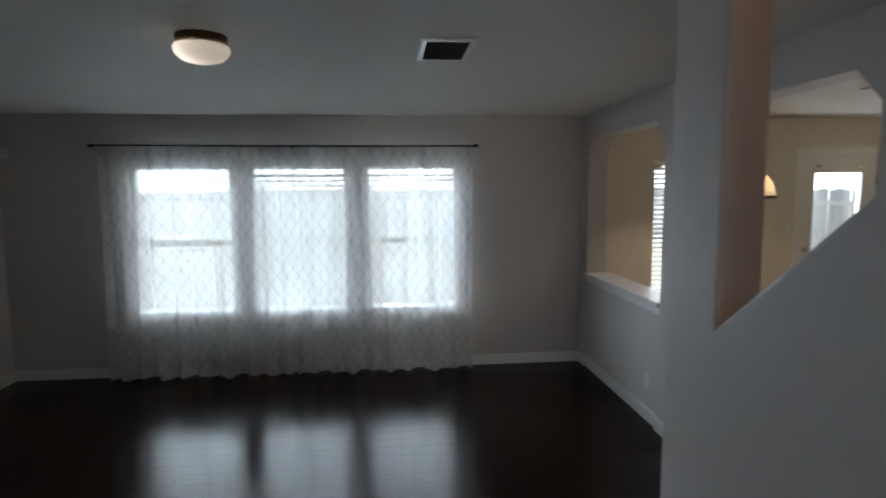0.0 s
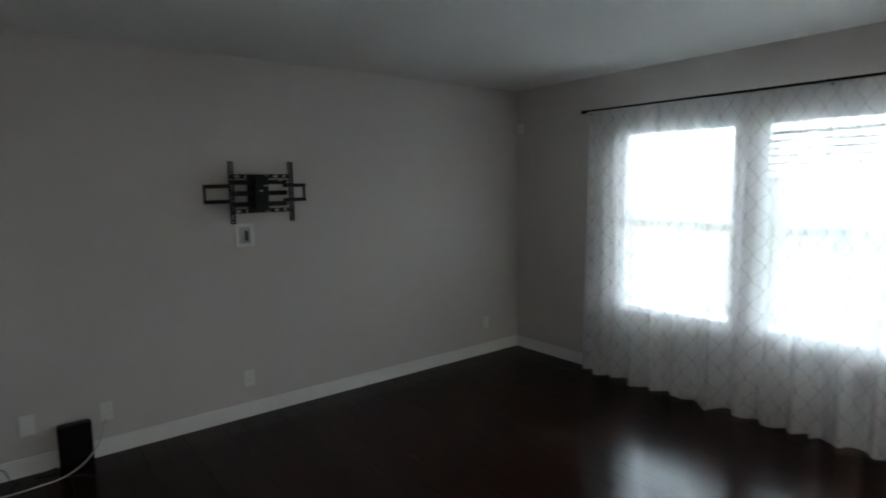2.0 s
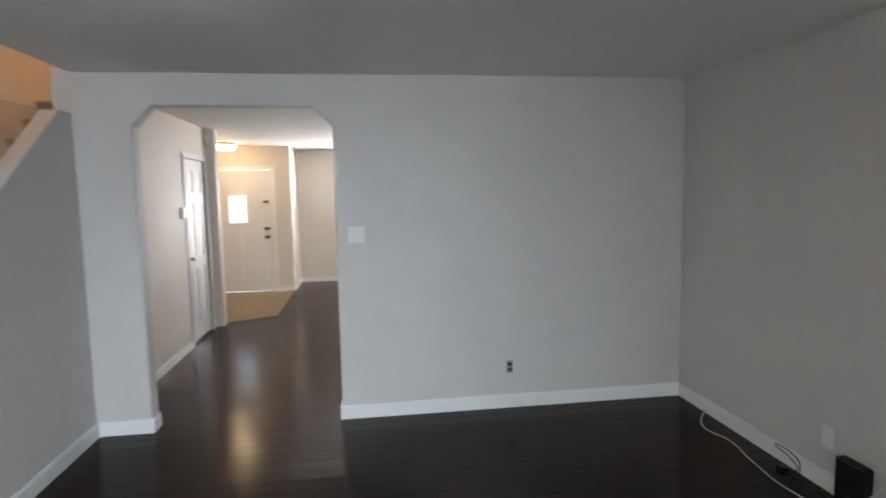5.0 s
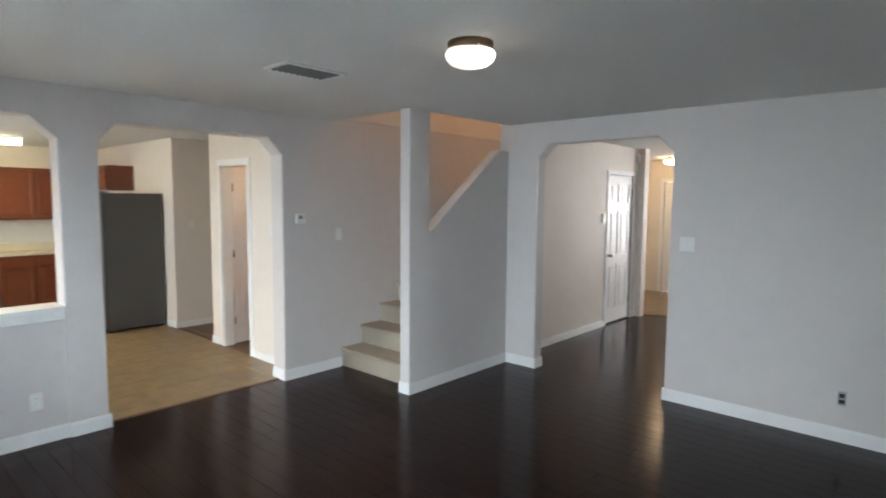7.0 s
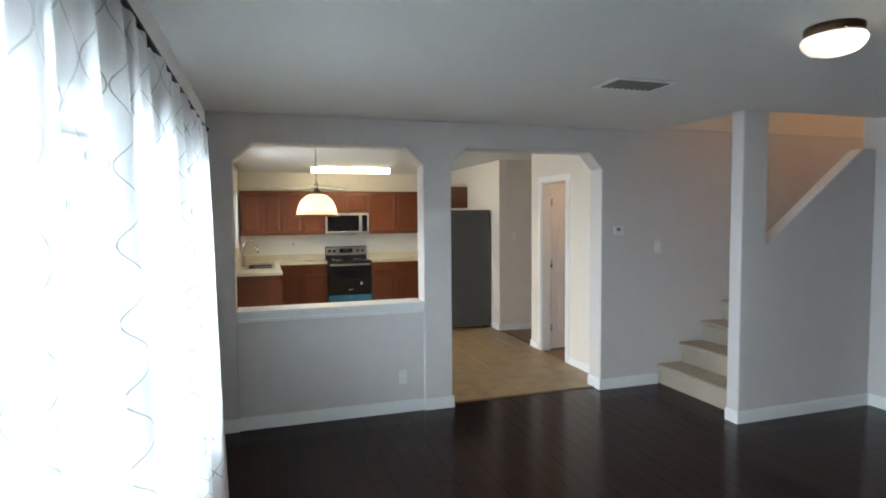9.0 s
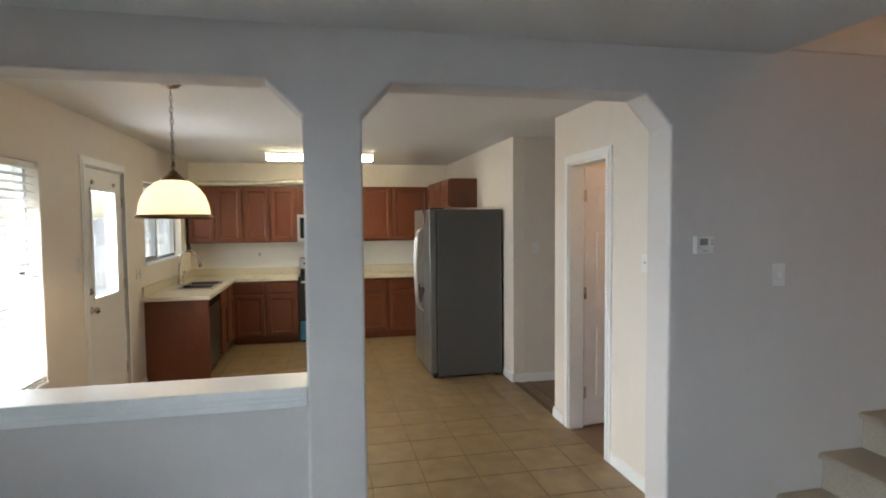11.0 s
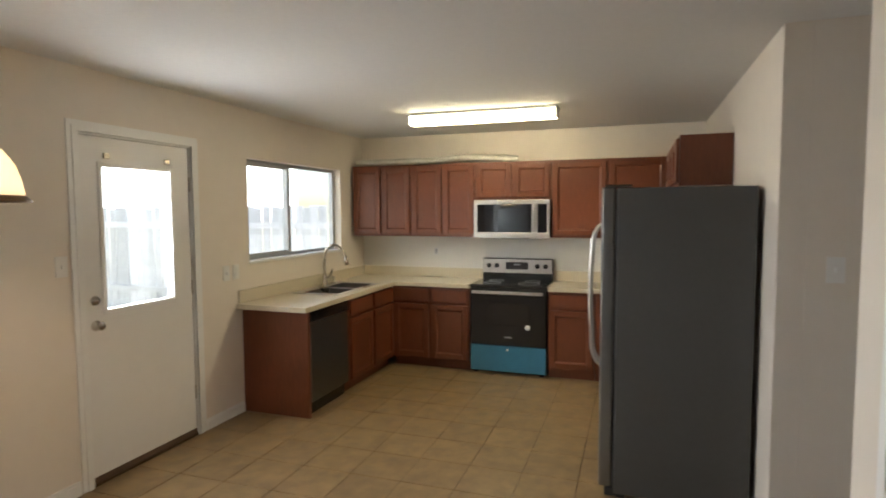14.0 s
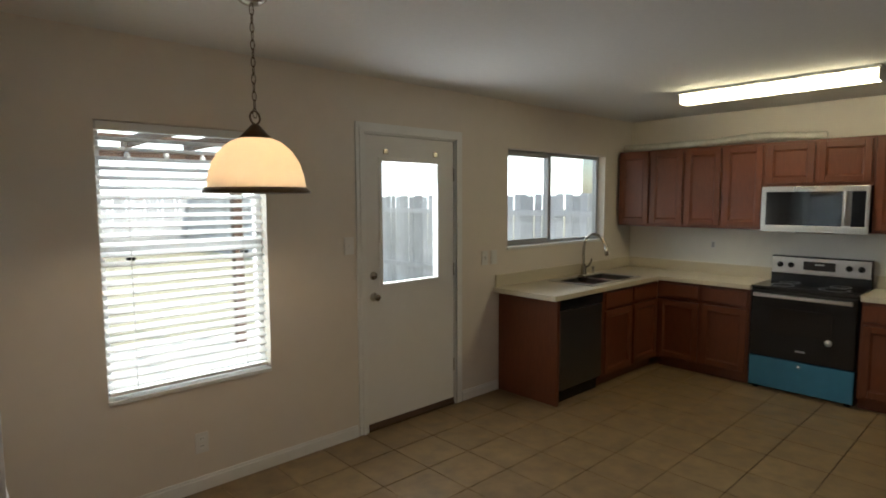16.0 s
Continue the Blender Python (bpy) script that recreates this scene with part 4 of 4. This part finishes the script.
FX = 7.47
base_unit("cherry wood base cabinet with two drawers and doors", east(4.66, FX), 0.828, XE - FX - 0.002, 2)
base_unit("cherry wood base cabinet with drawer beside the range", east(3.052, FX), 0.43, XE - FX - 0.002, 1)
base_unit("cherry wood base cabinet with drawer near the fridge", east(2.618, FX), 0.60, XE - FX - 0.002, 1)
base_unit("cherry wood sink base cabinet with two doors", pose(6.505, 4.665, 0), 0.955, 0.59, 2)
end = thing("base_cabinet", "cherry wood end panel beside the dishwasher", "cabinet", "base cabinets")
boxes("panel", [(5.838, 5.872, 4.655, YN - 0.002, 0, 0.845)], M_CHERRY, end, 0.003)
boxes("filler", [(6.484, 6.503, 4.668, 5.2, 0.09, 0.845)], M_CHERRY, end)
UX = 7.69
wall_unit("cherry wood wall cabinet with two panelled doors", east(5.225, UX), 0.69, 1.345, 2.10)
wall_unit("cherry wood wall cabinet with two panelled doors", east(4.533, UX), 0.70, 1.345, 2.10)
wall_unit("short cherry wood wall cabinet above the microwave", east(3.831, UX), 0.768, 1.722, 2.10)
wall_unit("cherry wood wall cabinet with two tall doors", east(3.061, UX), 1.06, 1.345, 2.10)
wall_unit("cherry wood wall cabinet above the fridge", pose(7.685, 2.0, 0, 0, 0, 180), 1.355, 1.78, 2.125, 3, 0.332)

# counter: L-shaped slab with a rounded nose, cut for the sink, and back lip
SX0, SX1, SY0, SY1 = 6.42, 7.20, 4.725, 5.145
counter = thing("countertop", "cream laminate countertop with raised back lip", "countertop")
boxes("slab", [(5.777, SX0, 4.635, YN - 0.001, 0.848, 0.886), (SX1, XE - 0.001, 4.635, YN - 0.001, 0.848, 0.886), (SX0, SX1, 4.635, SY0, 0.848, 0.886), (SX0, SX1, SY1, YN - 0.001, 0.848, 0.886),
               (FX - 0.028, XE - 0.001, 3.826, 4.635, 0.848, 0.886)], M_COUNTER, counter)
boxes("slab", [(FX - 0.028, XE - 0.001, 2.0, 3.056, 0.848, 0.886)], M_COUNTER, counter)
boxes("nose", [(5.770, FX - 0.03, 4.625, 4.6345, 0.846, 0.887), (5.768, 5.7765, 4.625, YN - 0.001, 0.846, 0.887), (FX - 0.038, FX - 0.0285, 3.826, 4.6245, 0.846, 0.887), (FX - 0.038, FX - 0.0285, 2.0, 3.056, 0.846, 0.887)], M_COUNTER, counter, 0.004)
boxes("back_lip", [(5.79, XE - 0.001, YN - 0.022, YN - 0.001, 0.8865, 0.990), (XE - 0.022, XE - 0.007, 3.826, YN - 0.023, 0.8865, 0.989), (XE - 0.022, XE - 0.007, 1.95, 3.056, 0.8865, 0.989)], M_COUNTER, counter, 0.004)

sink = thing("sink", "dark double bowl drop-in kitchen sink with rim", "sink")
M_SINK = material("dark_steel_sink", (0.20, 0.20, 0.20), 0.3, metal=0.9, grain=40, amount=0.1)
rows = []
xm = (SX0 + SX1) / 2
rows += [(SX0 - 0.02, SX1 + 0.02, SY0 - 0.02, SY0 + 0.02, 0.8865, 0.894), (SX0 - 0.02, SX1 + 0.02, SY1 - 0.05, SY1 + 0.02, 0.8865, 0.894),
         (SX0 - 0.02, SX0 + 0.02, SY0 + 0.02, SY1 - 0.05, 0.8865, 0.894), (SX1 - 0.02, SX1 + 0.02, SY0 + 0.02, SY1 - 0.05, 0.8865, 0.894), (xm - 0.015, xm + 0.015, SY0 + 0.02, SY1 - 0.05, 0.8865, 0.894)]
boxes("rim", rows, M_STEEL, sink, 0.002)
for a, b in ((SX0 + 0.02, xm - 0.015), (xm + 0.015, SX1 - 0.02)):
    boxes("bowl", [(a, a + 0.004, SY0 + 0.02, SY1 - 0.05, 0.72, 0.886), (b - 0.004, b, SY0 + 0.02, SY1 - 0.05, 0.72, 0.886), (a, b, SY0 + 0.02, SY0 + 0.024, 0.72, 0.886), (a, b, SY1 - 0.054, SY1 - 0.05, 0.72, 0.886), (a, b, SY0 + 0.02, SY1 - 0.05, 0.715, 0.72)], M_SINK, sink)

tap = thing("faucet", "brushed nickel gooseneck pull-down kitchen faucet", "faucet")
fx, fy = 6.98, 5.175
lathe("base", [(0.034, 0.0), (0.034, 0.008), (0.026, 0.016), (0.024, 0.09), (0.018, 0.10), (0.0, 0.10)], M_NICKEL, tap, pose(fx, fy, 0.8865), 24)
tube("spout", [(fx, fy, 0.96), (fx, fy, 1.16), (fx + 0.01, fy - 0.04, 1.265), (fx + 0.03, fy - 0.12, 1.28), (fx + 0.045, fy - 0.18, 1.22), (fx + 0.05, fy - 0.20, 1.17)], 0.0125, M_NICKEL, tap)
lathe("spray_head", [(0.0, -0.075), (0.020, -0.075), (0.021, -0.03), (0.015, 0.02), (0.0, 0.02)], M_NICKEL, tap, pose(fx + 0.053, fy - 0.205, 1.16, -14, 4), 20)
tube("lever", [(fx + 0.02, fy - 0.01, 0.955), (fx + 0.07, fy - 0.02, 0.985), (fx + 0.10, fy - 0.025, 1.04)], 0.009, M_NICKEL, tap)
soap = thing("soap_dispenser", "small nickel soap dispenser at the sink", "soap dispenser")
lathe("body", [(0.020, 0), (0.020, 0.006), (0.011, 0.012), (0.011, 0.05), (0.016, 0.055), (0.016, 0.068), (0.0, 0.070)], M_NICKEL, soap, pose(fx + 0.17, fy, 0.8865), 18)

dish = thing("dishwasher", "dark stainless built-in dishwasher with top control strip", "dishwasher")
boxes("tub", [(5.876, 6.480, 4.69, 5.2, 0.09, 0.842)], M_BLACK, dish)
boxes("door", [(5.880, 6.476, 4.655, 4.689, 0.115, 0.745)], material("dark_stainless", (0.13, 0.125, 0.12), 0.32, metal=0.9, grain=30, amount=0.08, stretch=(1, 1, 14)), dish, 0.006)
boxes("control_strip", [(5.880, 6.476, 4.650, 4.689, 0.752, 0.840)], M_BLACK, dish, 0.006)
boxes("toe_plate", [(5.880, 6.476, 4.70, 4.72, 0.0, 0.0895)], M_BLACK, dish)


def range_cooker():
    r = thing("range", "freestanding electric range with steel panel and blue-filmed drawer", "range")
    y0, y1 = 3.064, 3.820
    boxes("body", [(FX + 0.005, XE - 0.01, y0, y1, 0.02, 0.868)], M_BLACK, r)
    boxes("cooktop", [(FX - 0.035, XE - 0.07, y0 - 0.002, y1 + 0.002, 0.869, 0.892)], M_GLASSY, r, 0.005)
    for bx, by, br in ((7.60, 3.26, 0.105), (7.60, 3.63, 0.085), (7.80, 3.26, 0.075), (7.80, 3.63, 0.075)):
        lathe("burner_ring", [(br, 0), (br, 0.0006), (br - 0.006, 0.0006), (br - 0.006, 0)], M_ALU, r, pose(bx, by, 0.8922), 32)
    boxes("backguard", [(XE - 0.085, XE - 0.012, y0 + 0.01, y1 - 0.01, 0.869, 1.115)], M_BLACK, r, 0.006)
    boxes("control_panel", [(XE - 0.092, XE - 0.0855, y0 + 0.014, y1 - 0.014, 0.962, 1.105)], M_STEEL, r, 0.003)
    boxes("display", [(XE - 0.0945, XE - 0.0925, y0 + 0.26, y1 - 0.26, 1.0, 1.075)], M_GLASSY, r, 0.001)
    boxes("digits", [(XE - 0.0955, XE - 0.0946, 3.44 - 0.035, 3.44 + 0.035, 1.045, 1.058)], M_ALU, r)
    for ky in (y0 + 0.08, y0 + 0.165, y1 - 0.165, y1 - 0.08):
        lathe("knob", [(0.0, 0.030), (0.014, 0.030), (0.017, 0.026), (0.019, 0.004), (0.025, 0.003), (0.025, 0.0)], M_BLACK, r, pose(XE - 0.0925, ky, 1.036, 0, -90), 24)
    boxes("oven_door", [(FX - 0.028, FX + 0.004, y0 + 0.004, y1 - 0.004, 0.300, 0.862)], M_BLACK, r, 0.007)
    boxes("oven_window", [(FX - 0.031, FX - 0.0285, y0 + 0.16, y1 - 0.16, 0.50, 0.72)], M_GLASSY, r, 0.002)
    boxes("handle", [(FX - 0.080, FX - 0.052, y0 + 0.03, y1 - 0.03, 0.806, 0.836), (FX - 0.053, FX - 0.0285, y0 + 0.05, y0 + 0.08, 0.810, 0.832), (FX - 0.053, FX - 0.0285, y1 - 0.08, y1 - 0.05, 0.810, 0.832)], M_STEEL, r, 0.006)
    boxes("badge", [(FX - 0.0295, FX - 0.0285, 3.40, 3.47, 0.374, 0.388)], M_ALU, r)
    lathe("sticker", [(0.0, 0.0012), (0.026, 0.0012), (0.026, 0.0)], M_PLASTIC, r, pose(FX - 0.0315, 3.245, 0.487, 0, -90), 24)
    boxes("drawer", [(FX - 0.026, FX + 0.004, y0 + 0.006, y1 - 0.006, 0.035, 0.290)], M_BLUE, r, 0.005)
    lathe("screw", [(0.0, 0.0012), (0.011, 0.0012), (0.011, 0.0)], M_PLASTIC, r, pose(FX - 0.027, 3.442, 0.255, 0, -90), 16)
    boxes("foot", [(FX + 0.02, FX + 0.06, y, y + 0.04, 0, 0.0195) for y in (y0 + 0.03, y1 - 0.07)], M_BLACK, r)


range_cooker()


def microwave():
    r = thing("microwave", "stainless over-range microwave mounted under the cabinets", "microwave")
    y0, y1, x = 3.068, 3.826, 7.615
    boxes("body", [(x + 0.02, XE - 0.008, y0, y1, 1.345, 1.720)], M_BLACK, r, 0.004)
    # bezel round the dark window, and the control column
    boxes("door", [(x, x + 0.02, y0, y1, 1.675, 1.718), (x, x + 0.02, y0, y1, 1.340, 1.395), (x, x + 0.02, y1 - 0.035, y1, 1.395, 1.675), (x, x + 0.02, y0, y0 + 0.025, 1.395, 1.675)], M_STEEL, r, 0.003)
    boxes("window", [(x + 0.002, x + 0.018, y0 + 0.175, y1 - 0.035, 1.395, 1.675)], M_GLASSY, r)
    boxes("control_panel", [(x + 0.003, x + 0.018, y0 + 0.025, y0 + 0.115, 1.395, 1.675)], M_GLASSY, r)
    boxes("mullion", [(x, x + 0.02, y0 + 0.115, y0 + 0.175, 1.395, 1.675)], M_STEEL, r)
    tube("handle", [(x - 0.004, y0 + 0.145, 1.41), (x - 0.036, y0 + 0.145, 1.46), (x - 0.042, y0 + 0.145, 1.54), (x - 0.036, y0 + 0.145, 1.62), (x - 0.004, y0 + 0.145, 1.67)], 0.013, M_STEEL, r)
    boxes("grease_filter", [(x + 0.06, x + 0.24, y0 + 0.22, y1 - 0.25, 1.332, 1.3445)], M_DARK, r)


microwave()


def fridge():
    r = thing("refrigerator", "slate grey side-by-side refrigerator against the wall", "refrigerator")
    x0, x1, z1 = 5.312, 6.220, 1.735
    boxes("body", [(x0, x1, YK + 0.03, 2.372, 0.03, z1)], M_SLATE, r, 0.006)
    boxes("gasket", [(x0 + 0.008, x1 - 0.008, 2.3725, 2.384, 0.06, z1 - 0.006)], M_DARK, r)
    M_FDOOR = material("grey_fridge_door_steel", (0.20, 0.20, 0.195), 0.30, metal=0.7, grain=30, amount=0.06, stretch=(14, 1, 1))
    boxes("door", [(x0, 5.695, 2.3845, 2.455, 0.065, z1 + 0.004)], M_FDOOR, r, 0.012)
    boxes("door", [(5.702, x1, 2.3845, 2.455, 0.065, z1 + 0.004)], M_FDOOR, r, 0.012)
    for hx in (5.655, 5.742):
        tube("handle", [(hx, 2.4555, 0.66), (hx, 2.50, 0.70), (hx, 2.528, 0.90), (hx, 2.535, 1.12), (hx, 2.528, 1.34), (hx, 2.50, 1.50), (hx, 2.4555, 1.54)], 0.012, M_STEEL, r)
    boxes("hinge_cover", [(x0 + 0.01, x0 + 0.10, 2.30, 2.44, z1 + 0.0045, z1 + 0.018), (x1 - 0.10, x1 - 0.01, 2.30, 2.44, z1 + 0.0045, z1 + 0.018)], M_DARK, r, 0.004)
    boxes("grille", [(x0 + 0.01, x1 - 0.01, 2.36, 2.42, 0.012, 0.060)], M_DARK, r, 0.004)
    boxes("foot", [(x, x + 0.05, y, y + 0.05, 0, 0.03) for x in (x0 + 0.02, x1 - 0.07) for y in (YK + 0.05, 2.31)], M_DARK, r)
    boxes("badge", [(5.36, 5.385, 2.4555, 2.457, 1.655, 1.668)], M_ALU, r)


fridge()


def pendant():
    p = thing("pendant_lamp", "pendant lamp with amber glass dome on a chain", "pendant lamp")
    x, y, zr = 3.32, 4.36, 1.655
    lathe("canopy", [(0.0, 0.0), (0.062, 0.0), (0.060, -0.010), (0.035, -0.028), (0.010, -0.034), (0.0, -0.034)], M_NICKEL, p, pose(x, y, CEIL), 28)
    bm = bmesh.new()
    z, k = CEIL - 0.036, 0
    while z > 1.99:
        seg = 10
        turn = pose(x, y, z - 0.017, 0, 0, 90 * (k % 2))
        ring = []
        for i in range(seg):
            a = 2 * math.pi * i / seg
            c = Vector((0.0085 * math.cos(a), 0, 0.021 * math.sin(a)))
            o = Vector((math.cos(a), 0, math.sin(a)))
            ring.append([bm.verts.new(turn @ (c + o * 0.0022 * math.cos(b) + Vector((0, 0.0022 * math.sin(b), 0)))) for b in (0, 2.09, 4.19)])
        for i in range(seg):
            for j in range(3):
                bm.faces.new((ring[i][j], ring[(i + 1) % seg][j], ring[(i + 1) % seg][(j + 1) % 3], ring[i][(j + 1) % 3]))
        z -= 0.034
        k += 1
    tagged(finish("chain", bm, M_BRONZE, p, True), kind="stuff")
    tube("cord", [(x, y, CEIL - 0.03), (x + 0.006, y + 0.004, 2.25), (x, y, 1.985)], 0.0022, M_CABLE, p)
    tube("ring", [(x + 0.026 * math.cos(a), y + 0.012 * math.cos(a), 1.960 + 0.026 * math.sin(a)) for a in (0, 1.05, 2.09, 3.14, 4.19, 5.24)], 0.004, M_BRONZE, p, True)
    lathe("cap", [(0.0, 0.282), (0.012, 0.280), (0.022, 0.270), (0.042, 0.248), (0.068, 0.222), (0.066, 0.214), (0.0, 0.214)], M_BRONZE, p, pose(x, y, zr))
    lathe("shade", [(0.058, 0.224), (0.100, 0.207), (0.142, 0.172), (0.173, 0.124), (0.190, 0.070), (0.198, 0.012), (0.192, 0.012), (0.184, 0.070), (0.167, 0.121), (0.137, 0.167), (0.097, 0.201), (0.058, 0.218)], lit_glass("amber_alabaster_glass", (0.96, 0.87, 0.72), 0.14, 0.55), p, pose(x, y, zr), 56)
    lathe("rim", [(0.187, 0.022), (0.200, 0.020), (0.215, 0.004), (0.217, 0.0), (0.213, -0.003), (0.196, 0.006), (0.187, 0.012)], M_BRONZE, p, pose(x, y, zr), 56)


pendant()

tubelamp = thing("fluorescent_lamp", "long lit fluorescent ceiling fixture with white diffuser", "ceiling lamp")
boxes("housing", [(6.63, 6.82, 2.875, 4.14, CEIL - 0.022, CEIL)], M_TRIM, tubelamp, 0.004)
prism("diffuser", [(6.645, CEIL - 0.0225), (6.805, CEIL - 0.0225), (6.80, CEIL - 0.06), (6.775, CEIL - 0.088), (6.675, CEIL - 0.088), (6.65, CEIL - 0.06)], "y", 2.892, 4.123, M_TUBE, tubelamp)
boxes("end_cap", [(6.64, 6.81, 2.884, 2.8915, CEIL - 0.092, CEIL - 0.0225), (6.64, 6.81, 4.1235, 4.131, CEIL - 0.092, CEIL - 0.0225)], M_TRIM, tubelamp, 0.002)

hose = thing("flexible_duct", "pale crumpled flexible duct lying on the wall cabinets", "duct")
pts = [(7.80, 5.22, 2.144), (7.76, 4.9, 2.138), (7.77, 4.6, 2.140), (7.77, 4.3, 2.142), (7.79, 4.0, 2.165), (7.80, 3.8, 2.160), (7.82, 3.55, 2.142), (7.83, 3.42, 2.133)]
tube("pipe", pts, 0.034, M_FOIL, hose)
bm = bmesh.new()
for a, b in zip(pts, pts[1:]):
    for k in range(9):
        c = Vector(a).lerp(Vector(b), k / 9)
        r = bmesh.ops.create_cone(bm, cap_ends=False, segments=14, radius1=0.038, radius2=0.0385, depth=0.012, matrix=Matrix.Translation(c) @ pose(0, 0, 0, 90))
tagged(finish("rib", bm, M_FOIL, hose), kind="stuff")

chime = thing("door_chime", "small white chime box on the hall wall", "chime")
boxes("body", [(HX - 0.03, HX, -2.28, -2.19, 1.40, 1.52)], M_PLASTIC, chime, 0.006)
smoke = thing("smoke_alarm", "round white smoke alarm high on the hall wall", "smoke alarm")
lathe("body", [(0.0, 0.035), (0.04, 0.034), (0.062, 0.022), (0.065, 0.0)], M_PLASTIC, smoke, pose(HX, -3.28, 2.30, 0, -90), 28)
# thin dark strip along the bottom of the closet doorway
low_strip = thing("low_dark_strip", "dark low strip under the closet door", "air vent")
boxes("grille", [(HX - 0.006, HX - 0.001, -3.10, -2.45, 0.002, 0.018)], M_DARK, low_strip)

# ---------------------------------------------------------------- garden
structure(boxes("ground", [(-400, 400, -400, 400, -0.35, -0.16)], M_GROUND), "dry garden lawn", "ground")
structure(boxes("patio", [(1.2, 9.0, YN + 0.151, 9.4, -0.2, -0.06)], M_PATIO), "pale concrete patio slab", "pavement")
cover = thing("patio_cover", "timber patio cover with pale translucent roof panels", "patio cover")
boxes("beam", [(1.9, 5.0, 8.3, 8.42, 2.02, 2.14)], M_BEAM, cover, 0.004)
boxes("post", [(x, x + 0.10, 8.31, 8.41, -0.06, 2.02) for x in (1.95, 4.85)], M_BEAM, cover, 0.004)
boxes("rafter", [(x, x + 0.045, YN + 0.152, 8.5, 2.141, 2.24) for x in (2.0, 2.6, 3.2, 3.8, 4.4, 4.9)], M_BEAM, cover)
boxes("purlin", [(1.9, 5.0, y, y + 0.09, 2.241, 2.27) for y in (5.45, 6.2, 6.95, 7.7, 8.35)], M_BEAM, cover)

lights = thing("string_light", "string of small clear bulbs hung below the patio beam", "string light")
tube("wire", [(2.0 + 0.36 * k, 8.27, 2.13 - 0.02 * (k % 2)) for k in range(9)], 0.004, M_METAL, lights)
for k in range(9):
    lathe("bulb", [(0.0, 0.0), (0.012, -0.004), (0.013, -0.022), (0.028, -0.045), (0.030, -0.062), (0.018, -0.082), (0.0, -0.088)], M_PLASTIC, lights, pose(2.0 + 0.36 * k, 8.27, 2.128 - 0.02 * (k % 2)), 14)


def fence(label, x0, y0, x1, y1, h=1.85):
    f = thing("fence", label, "fence", "garden fences")
    n = int(math.hypot(x1 - x0, y1 - y0) / 0.145)
    bm = bmesh.new()
    put_box(bm, -0.069, 0.069, -0.009, 0.009, 0, h, bevel=0.004)
    board = None
    turn = math.degrees(math.atan2(y1 - y0, x1 - x0))
    for k in range(n):
        t = (k + 0.5) / n
        if board is None:
            board = finish("board", bm, M_FENCE, f)
            b = board
        else:
            b = new("board", board.data)
            b.parent = f
        b.matrix_basis = pose(x0 + t * (x1 - x0), y0 + t * (y1 - y0), -0.16 + 0.02 * math.sin(k * 2.1), 0, 0.6 * math.sin(k * 1.7), turn)
    for z in (0.25, 1.35):
        boxes("rail", [(0, math.hypot(x1 - x0, y1 - y0), -0.05, -0.012, z, z + 0.09)], M_FENCE, f, m=pose(x0, y0, 0, 0, 0, turn))
    return f


fence("weathered grey timber garden fence beside the house", 9.6, 24.0, 9.6, 5.5)
fence("weathered grey timber fence along the back garden", -14.0, 24.0, 9.6, 24.0)

structure(boxes("backdrop", [(-90, 90, 60, 60.2, -0.3, 45)], glowing("hazy_white_sky", (0.86, 0.94, 1.0), 1.75)), "pale hazy bright sky", "sky")

# ---------------------------------------------------------------- floor pieces
boards = structure(new("floor"), "dark stained glossy hardwood plank floor", "floor")
bm = bmesh.new()
put_box(bm, 0, 1, 0, 0.1215, -0.0099, 0.0, bevel=0.0006)
plank = None
rnd = random.Random(5)
LONG, WIDE = 1.22, 0.1235
y = -0.06
while y < YN:
    x = XW - rnd.uniform(0.0, 1.1)
    while x < 2.27:
        a, b = max(x, XW), min(x + LONG, 2.255)
        if b - a > 0.03:
            if plank is None:
                plank = finish("plank", bm, M_PLANK, boards)
                p = plank
            else:
                p = new("plank", plank.data)
                p.parent = boards
            wy = min(1.0, (YN - y) / WIDE)
            p.matrix_basis = Matrix.Translation((a + 0.001, y, rnd.uniform(-0.0003, 0))) @ Matrix.Diagonal((b - a - 0.002, wy, 1, 1))
        x += LONG
    y += WIDE
bm = bmesh.new()
y = -0.06 - WIDE
while y > YF:
    x = XW - rnd.uniform(0.0, 1.1)
    while x < HX:
        a, b = max(x, XW), min(x + LONG, HX)
        if b - a > 0.03:
            put_box(bm, a + 0.001, b - 0.001, y, y + 0.1215, -0.0099, rnd.uniform(-0.0006, 0))
        x += LONG
    y -= WIDE
far = finish("hall_planks", bm, M_PLANK, boards)
tagged(far, kind="stuff")

bm = bmesh.new()
put_box(bm, 0, 0.330, 0, 0.330, -0.0039, 0.0035, bevel=0.002)
tile = None
PITCH = 0.335
x = 4.12 - PITCH * 6
while x < XE:
    y = 2.915 - PITCH * 4
    while y < YN:
        a, b, c, d = max(x, 2.29), min(x + 0.330, XE), max(y, YK), min(y + 0.330, YN)
        if b - a > 0.01 and d - c > 0.01:
            if tile is None:
                tile = finish("tile", bm, M_TILE, tile_bed)
                p = tile
            else:
                p = new("tile", tile.data)
                p.parent = tile_bed
            p.matrix_basis = Matrix.Translation((a, c, 0)) @ Matrix.Diagonal(((b - a) / 0.330, (d - c) / 0.330, 1, 1))
        y += PITCH
    x += PITCH
